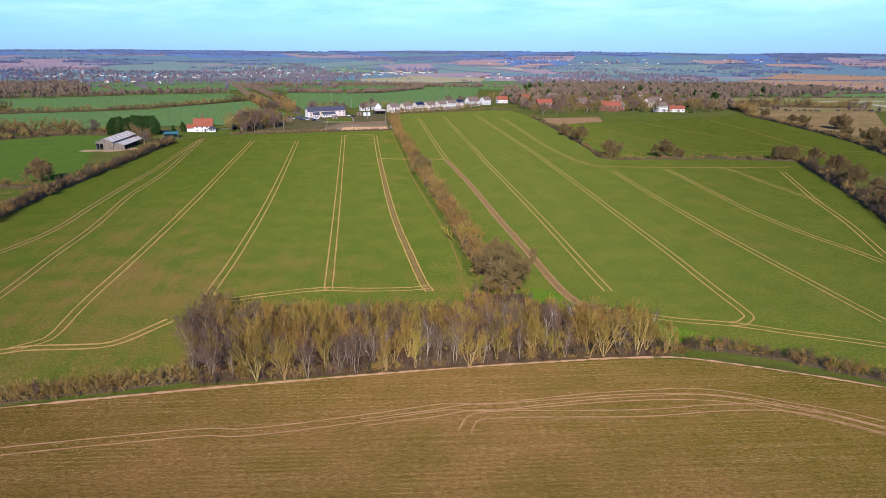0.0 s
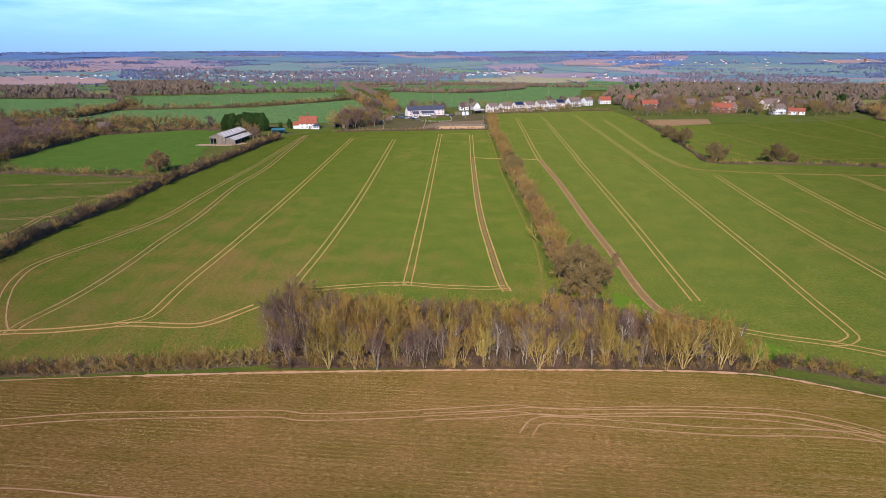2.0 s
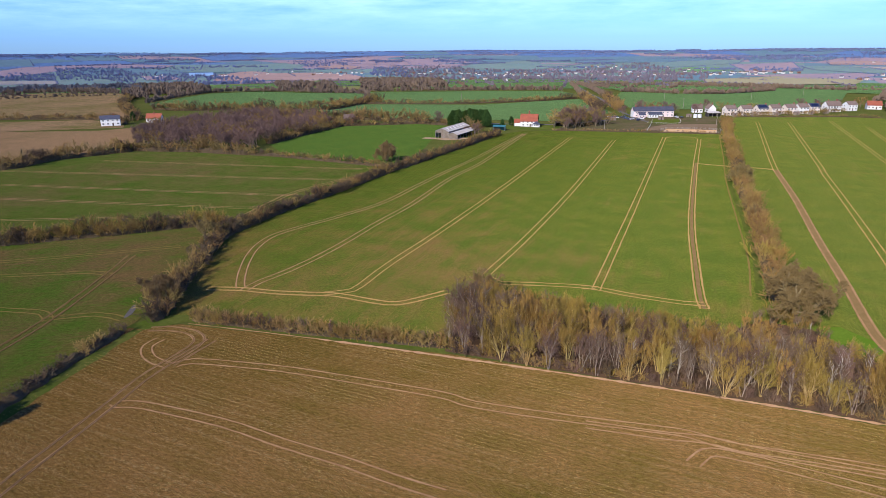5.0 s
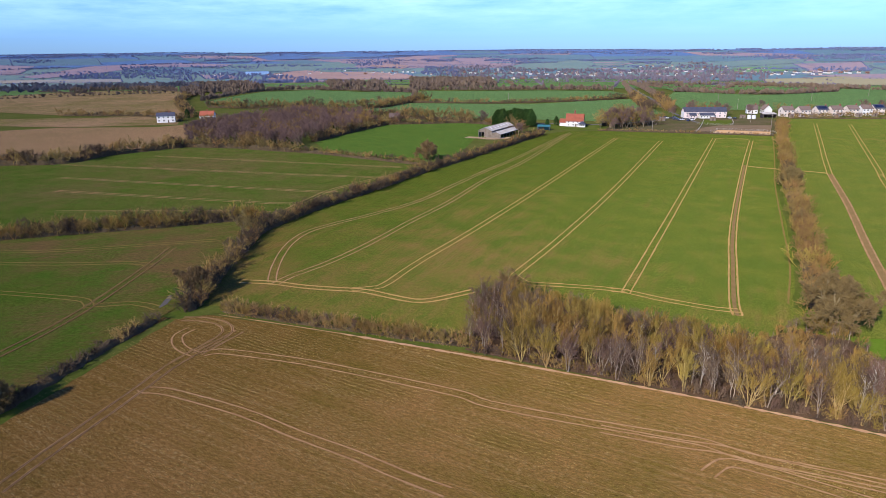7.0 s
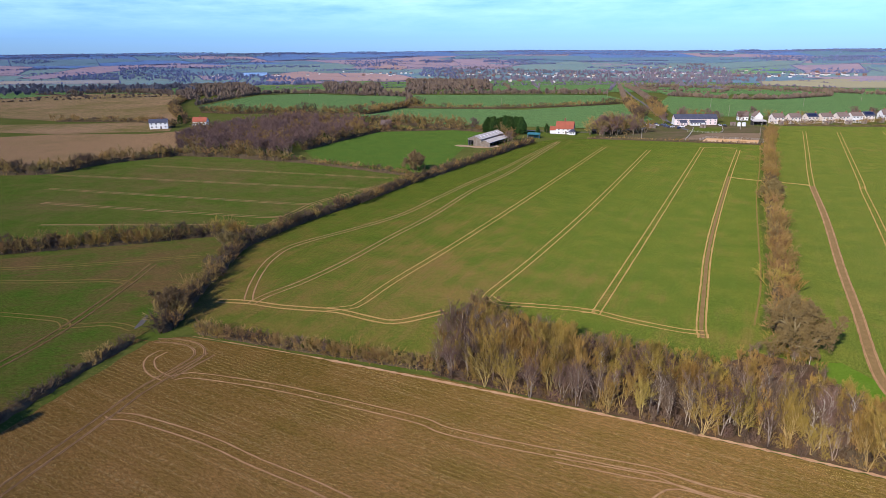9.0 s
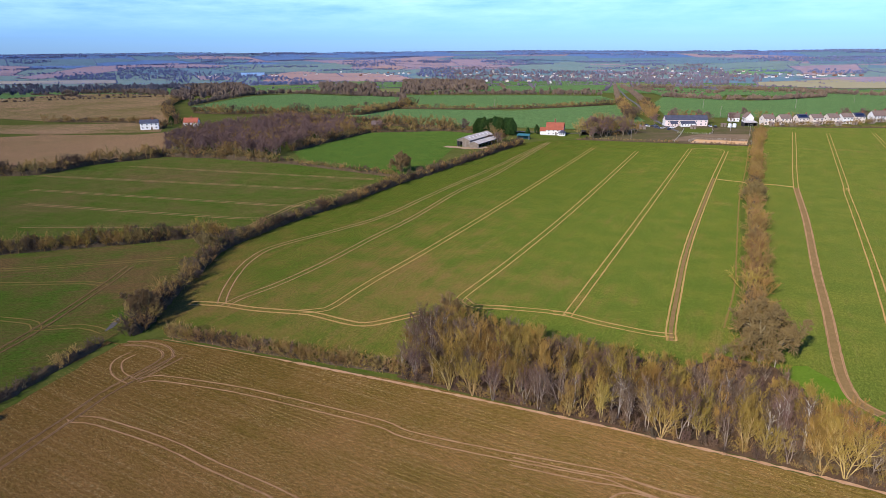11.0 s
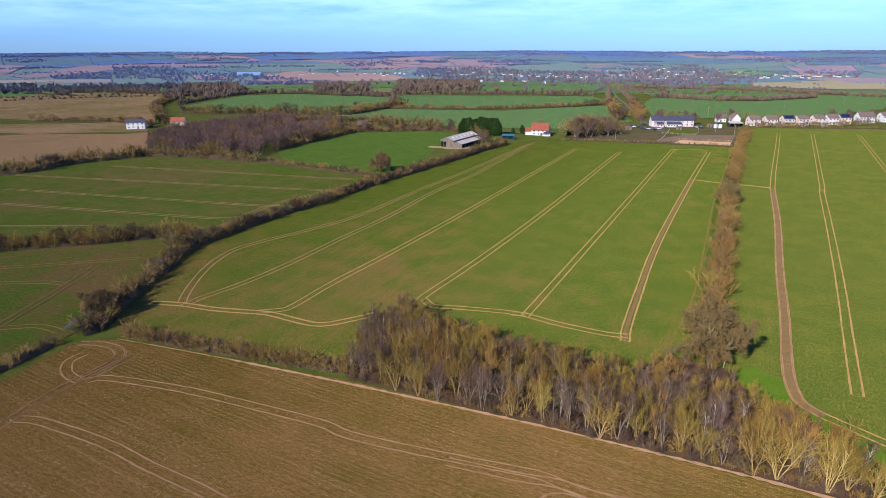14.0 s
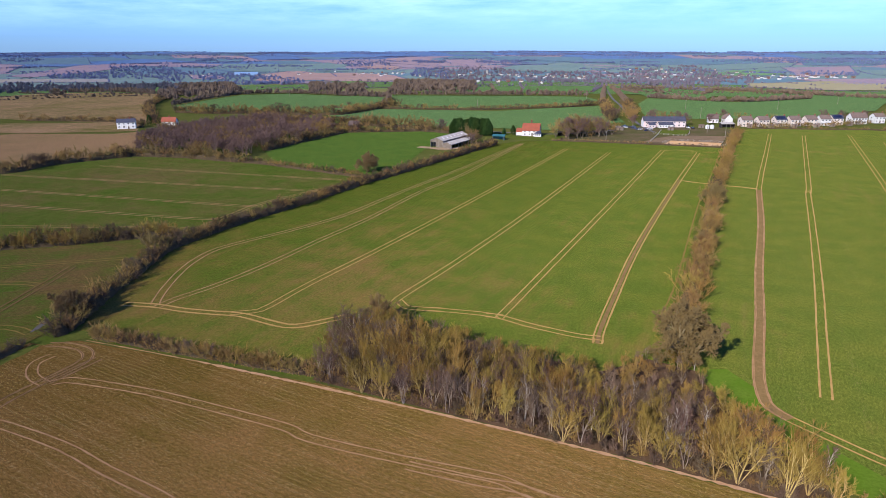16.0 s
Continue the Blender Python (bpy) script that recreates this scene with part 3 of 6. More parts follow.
def grove(name, label, places):
    """Many alike bare trees joined into one mesh for each bark or twig colour. places: (kind, x, y, scale, turn)."""
    v, f = {}, {}
    for kind, x, y, scale, turn in places:
        m = pose(x, y, terrain(x, y), 0, 0, turn) @ Matrix.Scale(scale, 4)
        for child in KIND[kind].children:
            key = child.data.materials[0].name
            vs, fs = v.setdefault(key, []), f.setdefault(key, [])
            base = len(vs)
            vs.extend([tuple(m @ q.co) for q in child.data.vertices])
            fs.extend([tuple(base + i for i in q.vertices) for q in child.data.polygons])
    for key in v:
        tagged(mesh_object(name, v[key], f[key], bpy.data.materials[key]), label, "woodland", kind="stuff")


def inside(x, y, poly):
    hit = False
    for i in range(len(poly)):
        (x1, y1), (x2, y2) = poly[i], poly[i - 1]
        if (y1 > y) != (y2 > y) and x < (x2 - x1) * (y - y1) / (y2 - y1) + x1:
            hit = not hit
    return hit


def scatter(poly, gap, rng, tries=6000):
    xs, ys = [p[0] for p in poly], [p[1] for p in poly]
    out = []
    for _ in range(tries):
        x, y = rng.uniform(min(xs), max(xs)), rng.uniform(min(ys), max(ys))
        if inside(x, y, poly) and all((x - a) ** 2 + (y - b) ** 2 > gap * gap for a, b in out):
            out.append((x, y))
    return out


M["hedge_heart"] = mottled("massed_stems", (0.085, 0.062, 0.038), (0.130, 0.095, 0.052), 0.5, 0.95, 7, bumps=1.0, dist=0.3)
make_kinds()
make_shrubs()


# ---- the land ----
ground_sheet()
COPSE = [(-42, 95.6), (-19, 98.8), (-2, 101.4), (18, 104.6), (36, 106.3), (42.5, 107), (40, 114), (30, 121), (23, 129), (17, 138), (8, 138), (2, 128), (-20, 126), (-42, 126), (-49, 120), (-47, 110)]
field("field", "main field of young green wheat with bare patches",
      [(-98, 82), (-106, 89), (-120, 107), (-137, 131), (-141, 150), (-146, 197), (-152, 249), (-153, 280), (-160, 386), (-155, 405), (-138, 418), (-98, 430), (-35, 446),
       (-18, 348), (-9, 283), (-1, 242), (4, 212), (8, 168), (12, 140), (20, 132), (30, 118), (0, 104), (-41, 97), (-51, 95.5), (-74, 90), (-95, 84)], M["wheat"])
field("field", "field of young green wheat beyond the middle hedge",
      [(12.2, 140), (8.2, 168), (4.2, 212), (-0.8, 242), (-8.8, 283), (-17.8, 348), (-34.8, 446), (-41, 530), (-38, 562), (0, 580), (40, 600), (62, 600), (73, 540), (80, 453), (83, 367), (84, 328),
       (115, 328), (147, 329), (181, 323), (168, 274), (155, 226), (142, 180), (120, 90), (98, 87), (75, 98), (63, 105), (46, 112), (30.2, 118), (20.2, 132)], M["wheat_right"])
field("field", "near field of sparse crop over brown soil",
      [(-103, 75), (-95, 81), (-74, 86.5), (-51, 92), (-41, 95), (-19, 98.5), (-2, 101), (36, 106), (48, 105), (74, 96), (110, 78), (260, -20), (260, -300), (-260, -300),
       (-150, -60), (-92, 42), (-97, 57)], M["brown"])
field("field", "field of thin dark green crop beside the track", [(-187, 94), (-157, 134), (-150, 143), (-139, 133), (-122, 104), (-107, 85), (-104, 76), (-98.5, 57), (-94, 42), (-152, -60), (-420, -60), (-300, 20)], M["brown_left"])
field("field", "field of dark green young crop with curved tramlines",
      [(-317, 160), (-321, 191), (-312, 229), (-286, 241), (-225, 250), (-159, 249), (-152, 205), (-149, 150), (-156, 135), (-187, 96), (-300, 22), (-470, 22)], M["wheat_left"])
field("field", "small green field in front of the barn", [(-264, 284), (-281, 378), (-239, 413), (-215, 412), (-196, 396), (-186, 340), (-165, 291), (-162, 256), (-225, 256)], M["barn_field"])
field("field", "bare brown field by the white houses", [(-476, 244), (-419, 281), (-411, 311), (-341, 252), (-325, 191), (-321, 164), (-400, 100), (-560, 100)], M["plough"])
field("field", "strip of thin pasture", [(-545, 281), (-493, 323), (-440, 316), (-420, 300), (-476, 246), (-700, 160)], M["olive"])
field("field", "wide field half green half brown", [(-1150, 595), (-1034, 647), (-792, 593), (-584, 415), (-455, 336), (-567, 293), (-900, 240)], M["olive"])
field("field", "green winter cereal field with faint tramlines", [(-593, 452), (-700, 632), (-676, 698), (-534, 678), (-472, 670), (-409, 585), (-394, 521), (-407, 478), (-463, 458), (-497, 431), (-523, 415)], M["far_green"])
field("field", "long green winter cereal field", [(-555, 683), (-495, 735), (-421, 773), (-354, 820), (-278, 845), (-227, 768), (-218, 718), (-246, 659), (-299, 593), (-339, 574), (-381, 562), (-437, 535)], M["far_green"], 0.1)
field("field", "long green winter cereal field above the barn", [(-425, 508), (-368, 542), (-330, 559), (-269, 583), (-239, 639), (-201, 701), (-166, 623), (-131, 553), (-155, 520), (-157, 472), (-202, 460), (-236, 448), (-300, 439), (-380, 463)], M["far_green"], 0.2)
field("field", "green winter cereal field beyond the inn", [(-181, 752), (-203, 864), (-96, 850), (15, 1110), (60, 1100), (42, 800), (0, 703), (-30, 660), (-62, 628), (-126, 596), (-150, 660)], M["far_green"])
field("field", "green winter cereal field", [(-375, 1290), (-190, 1332), (-139, 906), (-208, 884)], M["far_green"])
field("field", "distant green winter cereal field", [(-1034, 1887), (-543, 1649), (-386, 1184), (-614, 1128)], M["far_green"])
field("field", "green field with faint tramlines behind oak trees",
      [(85, 332), (84, 367), (81, 453), (86, 482), (126, 507), (190, 526), (262, 570), (261, 489), (254, 406), (240, 348), (210, 270), (186, 316), (147, 333), (115, 332)], M["wheat_right"], 0.01)
field("field", "plot of bare dug soil", [(81, 500), (86, 484), (125, 508), (130, 542), (81, 531)], M["plough"], 0.02)
field("lawn", "rough mown grass", [(126, 509), (190, 528), (199, 573), (136, 557)], M["grass"], 0.02)
field("field", "tan field beyond the far hedge", [(268, 562), (298, 640), (420, 640), (276, 390), (262, 406), (266, 489)], M["olive"])
field("grass_corner", "lush bright green grass beside the copse", [(17, 139), (24, 130), (31, 122), (42, 115), (47, 111), (60, 108), (50, 118), (36, 126), (29, 136), (22, 142)], M["lush"], 0.015)
field("woodland_floor", "purple-brown leaf litter under the copse", COPSE, M["leaf_litter"], 0.03)
strip("grass_verge", [(-97, 83), (-74, 88.5), (-51, 94), (-41, 96)], "narrow strip of rough green grass below the hedge", "grass", "grass", 2.2, z=0.012)
strip("grass_verge", [(45, 107.5), (55, 106), (74, 98), (110, 80)], "narrow strip of rough green grass below the hedge", "grass", "grass", 2.4, z=0.012)
strip("grass_verge", [(-100.5, 75), (-95.5, 58), (-90.5, 43), (-84, 22), (-78, 0)], "green grass bank beside the low hedge", "grass", "grass", 2.4, z=0.012)
field("grass_corner", "patch of rough green grass where hedges meet", [(-104, 74.5), (-99.5, 75.5), (-95, 82.5), (-97, 86), (-103, 81)], M["grass"], 0.02)
strip("footpath", [(-94, 81.8), (-82, 84.8), (-66, 88.6)], "faint trodden line at the field edge", "path", "rut_brown", 0.3, z=0.04, rag=0.6)
strip("footpath", [(-66, 88.6), (-44, 93.2), (-19, 98), (-2, 101), (18, 104), (36, 106), (48, 105), (74, 95.5), (110, 78)], "pale bare earth footpath at the field edge", "path", "bare_path", 0.55, step=1.0, z=0.04, rag=0.7)



def tufts(name, label, outline, per_square, tall, wide, material, turn, row, seed, thin=0.0):
    """Young crop: leaning blades in drill rows, far too many to count."""
    g = np.random.default_rng(seed)
    xs, ys = [p[0] for p in outline], [p[1] for p in outline]
    n = int((max(xs) - min(xs)) * (max(ys) - min(ys)) * per_square)
    x, y = g.uniform(min(xs), max(xs), n), g.uniform(min(ys), max(ys), n)
    c, q = math.cos(radians(turn)), math.sin(radians(turn))
    along, across = x * c + y * q, -x * q + y * c
    across = np.round(across / row) * row + g.normal(0, row * 0.12, n)
    x, y = along * c - across * q, along * q + across * c
    keep = np.zeros(n, bool)
    for i in range(len(outline)):
        (x1, y1), (x2, y2) = outline[i], outline[i - 1]
        if y1 != y2:
            keep ^= ((y1 > y) != (y2 > y)) & (x < (x2 - x1) * (y - y1) / (y2 - y1) + x1)
    keep &= np.sin(along * 0.21 + 3 * np.sin(across * 0.13)) + np.sin(across * 0.37 + along * 0.05) + g.normal(0, 0.9, n) > thin
    x, y = x[keep], y[keep]
    n = len(x)
    a, h, w = g.uniform(0, 6.283, n), tall * g.uniform(0.6, 1.2, n), wide * g.uniform(0.6, 1.3, n)
    v = np.empty((n, 3, 3))
    v[:, 0] = np.stack((x - w * np.cos(a), y - w * np.sin(a), np.full(n, -0.03)), 1)
    v[:, 1] = np.stack((x + w * np.cos(a), y + w * np.sin(a), np.full(n, -0.03)), 1)
    v[:, 2] = np.stack((x + g.normal(0, 0.35, n) * h, y + g.normal(0, 0.35, n) * h, h), 1)
    me = bpy.data.meshes.new(name)
    me.vertices.add(3 * n)
    me.vertices.foreach_set("co", v.ravel())
    me.loops.add(3 * n)
    me.loops.foreach_set("vertex_index", np.arange(3 * n, dtype=np.int32))
    me.polygons.add(n)
    me.polygons.foreach_set("loop_start", np.arange(0, 3 * n, 3, dtype=np.int32))
    me.update(calc_edges=True)
    me.materials.append(M[material])
    return tagged(new(name, me), label, "crop", kind="stuff")


M["blade_brown"] = mottled("pale_straw_flecks", (0.38, 0.27, 0.10), (0.28, 0.215, 0.06), 0.6, 0.92, 8)
NEAR_FIELD = [(-101, 75), (-95, 80.5), (-74, 86), (-51, 91.5), (-41, 94.2), (-19, 97.6), (-2, 100.2), (36, 105.2), (48, 104.2), (74, 95), (95, 85), (80, 40), (30, 26), (-40, 24), (-84, 34), (-91, 44), (-95, 57)]
tufts("sparse_crop", "pale straw and young crop flecks in drill rows on brown soil", NEAR_FIELD, 12, 0.12, 0.07, "blade_brown", 3, 0.95, 501, 0.9)

# ---- wheel tracks ----
for i, (surface, wide, pts) in enumerate((
        ("rut_brown", 0.34, [(-99.9, 101.8), (-104.6, 106.4), (-112.7, 116.1), (-119.7, 126.5), (-124.1, 137.3), (-124.0, 148.1), (-121.2, 165.7), (-119.5, 190.5), (-123.8, 220.9), (-128.4, 254.9), (-133.5, 297.8), (-145.3, 373.6), (-148.6, 401.0)]),
        ("rut_brown", 0.34, [(-98.1, 101.2), (-99.0, 106.8), (-98.5, 117.0), (-99.3, 129.6), (-101.4, 145.1), (-104.8, 164.2), (-109.2, 194.1), (-119.1, 240.7), (-124.3, 281.8), (-136.2, 340.8), (-146.8, 392.9)]),
        ("rut", 0.36, [(-80.3, 108.2), (-76.6, 111.8), (-76.0, 115.9), (-78.9, 133.4), (-83.2, 171.6), (-92.6, 240.7), (-114.8, 389.6)]),
        ("rut", 0.36, [(-40.3, 136.8), (-45.8, 134.1), (-48.6, 133.6), (-51.8, 135.8), (-53.1, 137.2), (-56.5, 172.0), (-65.7, 243.2), (-88.1, 390.4)]),
        ("rut", 0.36, [(-29.8, 139.5), (-26.9, 141.0), (-26.8, 141.9), (-30.8, 172.4), (-40.3, 243.7), (-64.0, 417.8)]),
        ("rut", 0.40, [(-3.4, 141.6), (-2.9, 139.2), (-5.0, 147.2), (-9.3, 170.0), (-15.0, 201.6), (-21.3, 244.1), (-32.6, 328.8), (-43.7, 418.5)]),
        ("rut", 0.60, [(-106.6, 97.9), (-99.3, 101.3), (-90.7, 103.5), (-83.9, 106.2), (-77.3, 108.9), (-70.5, 109.4), (-64.2, 110.1), (-61.2, 112.4), (-58.6, 117.1), (-56.1, 122.2)]),
        ("rut", 0.45, [(-46.3, 133.8), (-40.1, 136.5), (-31.3, 139.7), (-25.9, 140.5), (-20.1, 140.0), (-13.6, 140.2), (-7.4, 140.7), (-3.2, 142.1)]),
        ("rut", 0.36, [(-64, 414), (-60, 420), (-50, 424), (-46, 419)]),
        ("rut", 0.36, [(2.0, 324.4), (-3.0, 369.5), (-8.7, 425.5), (-14.9, 484.9), (-20.1, 534.3)]),
        ("rut", 0.36, [(38.7, 139.9), (36.1, 169.2), (32.6, 209.5), (26.5, 271.4), (20.0, 334.4), (20.0, 339.4), (0.7, 539.8)]),
        ("rut", 0.36, [(59.1, 121.5), (61.4, 121.6), (63.8, 123.6), (65.1, 126.0), (64.9, 132.3), (64.0, 146.0), (62.8, 171.0), (60.2, 208.7), (56.2, 265.4), (48.9, 354.0), (27.4, 560.1)]),
        ("rut", 0.36, [(48.8, 528.3), (59.4, 382.9), (64.8, 338.7), (69.4, 317.7), (75.6, 308.1)]),
        ("rut", 0.36, [(79.1, 294.7), (81.2, 246.1), (84.5, 198.3), (87.4, 166.2), (89.9, 143.2), (92.2, 122.7)]),
        ("rut", 0.36, [(105.6, 299.7), (106.8, 255.1), (107.8, 217.4), (111.3, 190.8), (115.4, 174.4), (117.7, 161.3)]),
        ("rut", 0.36, [(132.3, 306.4), (136.0, 296.0), (137.1, 270.8), (139.9, 240.3), (140.0, 232.7)]),
        ("rut", 0.36, [(157.2, 293.7), (146.1, 255.9), (139.0, 230.8), (132.4, 202.6), (125.5, 180.1), (121.3, 166.7)]),
        ("rut", 0.42, [(34.1, 129.1), (40.7, 126.4), (49.2, 123.2), (60.0, 121.0), (69.7, 117.2), (79.0, 113.9), (84.8, 111.5)]))):
    wheel_track(pts, material=surface, width=wide, seed=100 + i)
strip("footpath", [(-36, 446), (-24, 360), (-15, 290), (-5, 226), (2, 182), (5, 152)], "thin bare path along the hedge foot", "path", "rut_dark", 0.45)
strip("grass_verge", [(-34.5, 446), (-21.5, 350), (-13, 285), (-3, 226), (4, 180), (7, 150)], "rough grass at the hedge foot", "grass", "grass", 1.6, z=0.015)
strip("wheel_track", [(-2.9, 139.2), (-5.0, 147.2), (-9.3, 170.0), (-15.0, 201.6), (-21.3, 244.1), (-32.6, 328.8)], "brown worn ground between two wheel ruts", "track", "worn_track", 0.9, z=0.01, rag=0.15)
strip("wheel_track", [(-31.7, 326.9), (-26.0, 325.8), (-19.1, 325.5), (-13.1, 324.9), (-6.3, 326.2), (1.3, 325.3)], "bare worn crossing between two fields", "track", "rut", 1.6)
strip("wheel_track", [(69.4, 317.7), (75.6, 308.1), (107.2, 304.3), (134.4, 304.9), (168.2, 307.3)], "bare worn headland strip", "track", "rut_dark", 2.0)
strip("wheel_track", [(2.0, 324.4), (11.1, 264.5), (18.4, 208.0), (23.5, 172.6), (27.0, 145.6), (29.1, 135.3), (30.9, 131.3), (34.1, 129.1)], "wide churned brown farm track", "track", "worn_track", 2.3, rag=0.14)
wheel_track([(2.0, 324.4), (11.1, 264.5), (18.4, 208.0), (23.5, 172.6), (27.0, 145.6), (29.1, 135.3), (30.9, 131.3), (34.1, 129.1)], "brown ruts on the churned farm track", "rut_brown", z=0.05, seed=140)
BROWN_TRACKS = (
    [(-71.0, 29.7), (-73.5, 36.2), (-75.9, 43.6), (-79.7, 55.0), (-80.4, 57.0), (-82.2, 62.0), (-83.5, 68.7), (-84.7, 75.4), (-86.8, 78.2), (-90.8, 79.3), (-95.4, 78.3), (-98.7, 76.3)],
    [(-82.4, 67.9), (-83.1, 72.8), (-83.8, 78.7)],
    [(-92.9, 74.4), (-92.5, 71.2), (-90.0, 69.0), (-86.4, 67.7), (-82.1, 67.6)],
    [(-79.3, 55.2), (-78.1, 55.1), (-76.0, 56.3), (-69.7, 57.6), (-59.1, 59.1), (-48.3, 59.4), (-38.8, 60.1), (-29.8, 60.2), (-23.0, 60.6)],
    [(-81.5, 68.3), (-79.9, 70.7), (-71.9, 73.7), (-61.5, 76.7), (-47.8, 79.4), (-34.6, 81.7), (-29.0, 81.6), (-15.4, 84.6), (-3.6, 87.8), (1.7, 89.0), (7.0, 88.7), (15.2, 90.4), (24.6, 92.3), (34.1, 93.4), (40.9, 94.0), (47.8, 92.8), (55.4, 89.7), (61.3, 87.5), (66.9, 84.4)],
    [(-12.0, 84.4), (-1.9, 86.8), (4.3, 88.7), (10.6, 89.1), (19.7, 90.5), (31.0, 92.0), (41.1, 92.2), (49.6, 90.7), (58.3, 86.9), (65.7, 82.4)],
    [(3.4, 82.0), (4.2, 84.5), (5.5, 86.1), (10.3, 86.8), (19.1, 87.0), (32.3, 87.4), (44.3, 89.0), (53.3, 89.0), (58.5, 87.3), (65.9, 82.8)])
for i, pts in enumerate(BROWN_TRACKS):
    wheel_track(pts, "pair of shallow brown wheel ruts in the sparse crop", "rut_brown", width=0.46 if i < 2 else 0.30, step=1.2, z=0.02, seed=160 + i)
    if i < 2:
        wheel_track(pts, "dark bottoms of the wheel ruts", "rut_floor", width=0.20, step=1.2, z=0.05, seed=170 + i)

LT_ = "pair of wheel ruts in dark green crop"
for i, pts in enumerate((
        [(-112, 45), (-116, 57), (-122, 70), (-136, 93), (-145, 106)],
        [(-150, 62), (-134, 68.5), (-126, 71), (-121, 69)],
        [(-180, 68), (-159, 80), (-142, 92), (-136, 93)],
        [(-195, 70), (-171, 86), (-140, 118)],
        [(-123, 69), (-115, 76), (-108, 77)],
        [(-187, 110), (-160, 132), (-151, 143), (-150, 151), (-156, 172), (-160, 189), (-159, 223), (-158, 249)],
        [(-281, 143), (-165, 181), (-159, 186)],
        [(-315, 161), (-170, 213), (-160, 218)],
        [(-253, 128), (-162, 159), (-157, 164)],
        [(-299, 201), (-166, 242)],
        [(-218, 110), (-165, 143), (-153, 149)])):
    if i == 0:
        wheel_track(pts, "dark bottoms of a churned farm track", "rut_floor", width=0.34, z=0.06, seed=179)
    wheel_track(pts, LT_, "rut_dark" if i < 5 else "rut_brown", width=0.6 if i == 0 else 0.36, seed=180 + i)

for i, pts in enumerate((
        [(85, 440), (97, 390), (112, 336)], [(112, 470), (128, 400), (146, 338)], [(150, 515), (175, 430), (205, 365)], [(215, 545), (215, 460), (213, 372), (240, 355)],
        [(120, 348), (160, 352), (205, 366), (213, 372), (196, 320), (186, 280)])):
    wheel_track(pts, "faint wheel ruts across the far green field", "rut_dark", width=0.5, z=0.04, seed=300 + i)

# ---- hedges ----
MID = [(-40, 520), (-36, 490), (-31, 450), (-25, 400), (-18, 350), (-10.5, 290), (-4, 252), (2, 216), (7, 178), (11, 150)]
hedge(MID, "tall bushy brown hedge between two green fields", ("hedge", "ochre", "hedge", "hedge", "hedge"), 2.2, 1.45, 201, 1.1, (3.6, 2.4), 0.35)
# the mostly dark twig mix puts this hedge's shade into its colour
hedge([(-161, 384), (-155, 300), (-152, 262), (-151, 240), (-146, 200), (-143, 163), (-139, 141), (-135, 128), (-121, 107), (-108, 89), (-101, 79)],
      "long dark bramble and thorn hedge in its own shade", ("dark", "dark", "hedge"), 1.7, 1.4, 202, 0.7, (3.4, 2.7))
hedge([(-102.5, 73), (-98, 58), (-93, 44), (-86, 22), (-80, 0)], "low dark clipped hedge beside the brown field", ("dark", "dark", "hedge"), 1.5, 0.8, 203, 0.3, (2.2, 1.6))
hedge([(-95, 83.5), (-84, 86), (-74, 88.5), (-61, 92), (-51, 94.5), (-42, 97.5)], "low scrubby ochre hedge at the field edge", ("ochre", "hedge", "purple", "hedge"), 0.8, 0.95, 204, 0.55, (1.5, 0.9), 0.25)
hedge([(45, 111), (55, 108.5), (63, 105), (75, 98), (98, 87), (120, 76)], "low scrubby hedge beyond the copse", ("hedge", "dark", "ochre"), 0.9, 0.78, 205, 0.5, (1.5, 0.9))
hedge([(-230, 40), (-205, 72), (-187, 94.5), (-172, 112), (-156, 133), (-148, 141)], "ragged hedge with saplings between two dark fields", ("hedge", "dark", "hedge", "ochre"), 1.2, 1.45, 206, 0.8, (2.6, 1.8))
hedge([(-430, 100), (-360, 135), (-318, 162), (-322, 191), (-313, 230)], "thick brown hedge below the bare field", ("far",), 2.4, 1.9, 207, 1.0, (4, 3))
hedge([(-316, 230), (-300, 236), (-286, 242), (-262, 247), (-245, 250)], "tall ochre-brown scrub along the front of the wood", ("far",), 2.4, 1.7, 218, 1.0, (4, 3))
hedge([(-245, 250), (-225, 252.5), (-159, 252)], "thin brown hedge at the top of a green field", ("far",), 2.2, 0.95, 208, 0.6, (2.4, 1.6))
hedge([(74, 540), (80, 453), (83, 367), (85, 330), (115, 330), (147, 331), (181, 323)], "gappy brown hedge with small oaks", ("hedge", "dark"), 2.6, 0.7, 209, 0.6, (2.2, 1.2), 0.4)
hedge([(181, 323), (168, 274), (155, 226), (147, 203), (135, 165), (120, 100)], "thick dark hedge with trees along the field", ("dark", "hedge", "dark"), 2.2, 1.3, 210, 0.8, (3.5, 2.4))
hedge([(262, 566), (261, 489), (254, 406), (241, 348), (212, 268)], "dark hedge along the far field", ("far",), 2.6, 1.0, 211, 0.8, (3, 2))
hedge([(-138, 420), (-98, 432), (-35, 448)], "low clipped brown hedge below the paddocks", ("far",), 2.2, 0.55, 212, 0.4, (1.8, 1.0))
hedge([(-283, 378), (-262, 395), (-239, 415), (-215, 416)], "hedge with shrubs round the green field", ("far",), 2.2, 1.4, 213, 0.8, (3.5, 2.4))
hedge([(-264, 284), (-275, 330), (-283, 378)], "dark edge of the wood", ("far",), 2.2, 1.5, 214, 0.8, (4, 3))

hedge([(-42, 96.6), (-19, 99.8), (-2, 102.3), (18, 105.5), (36, 107.2), (45, 108)], "low brambles and saplings along the front of the copse", ("purple", "hedge", "dark", "ochre"), 0.9, 0.5, 219, 0.5, None, 0.35)

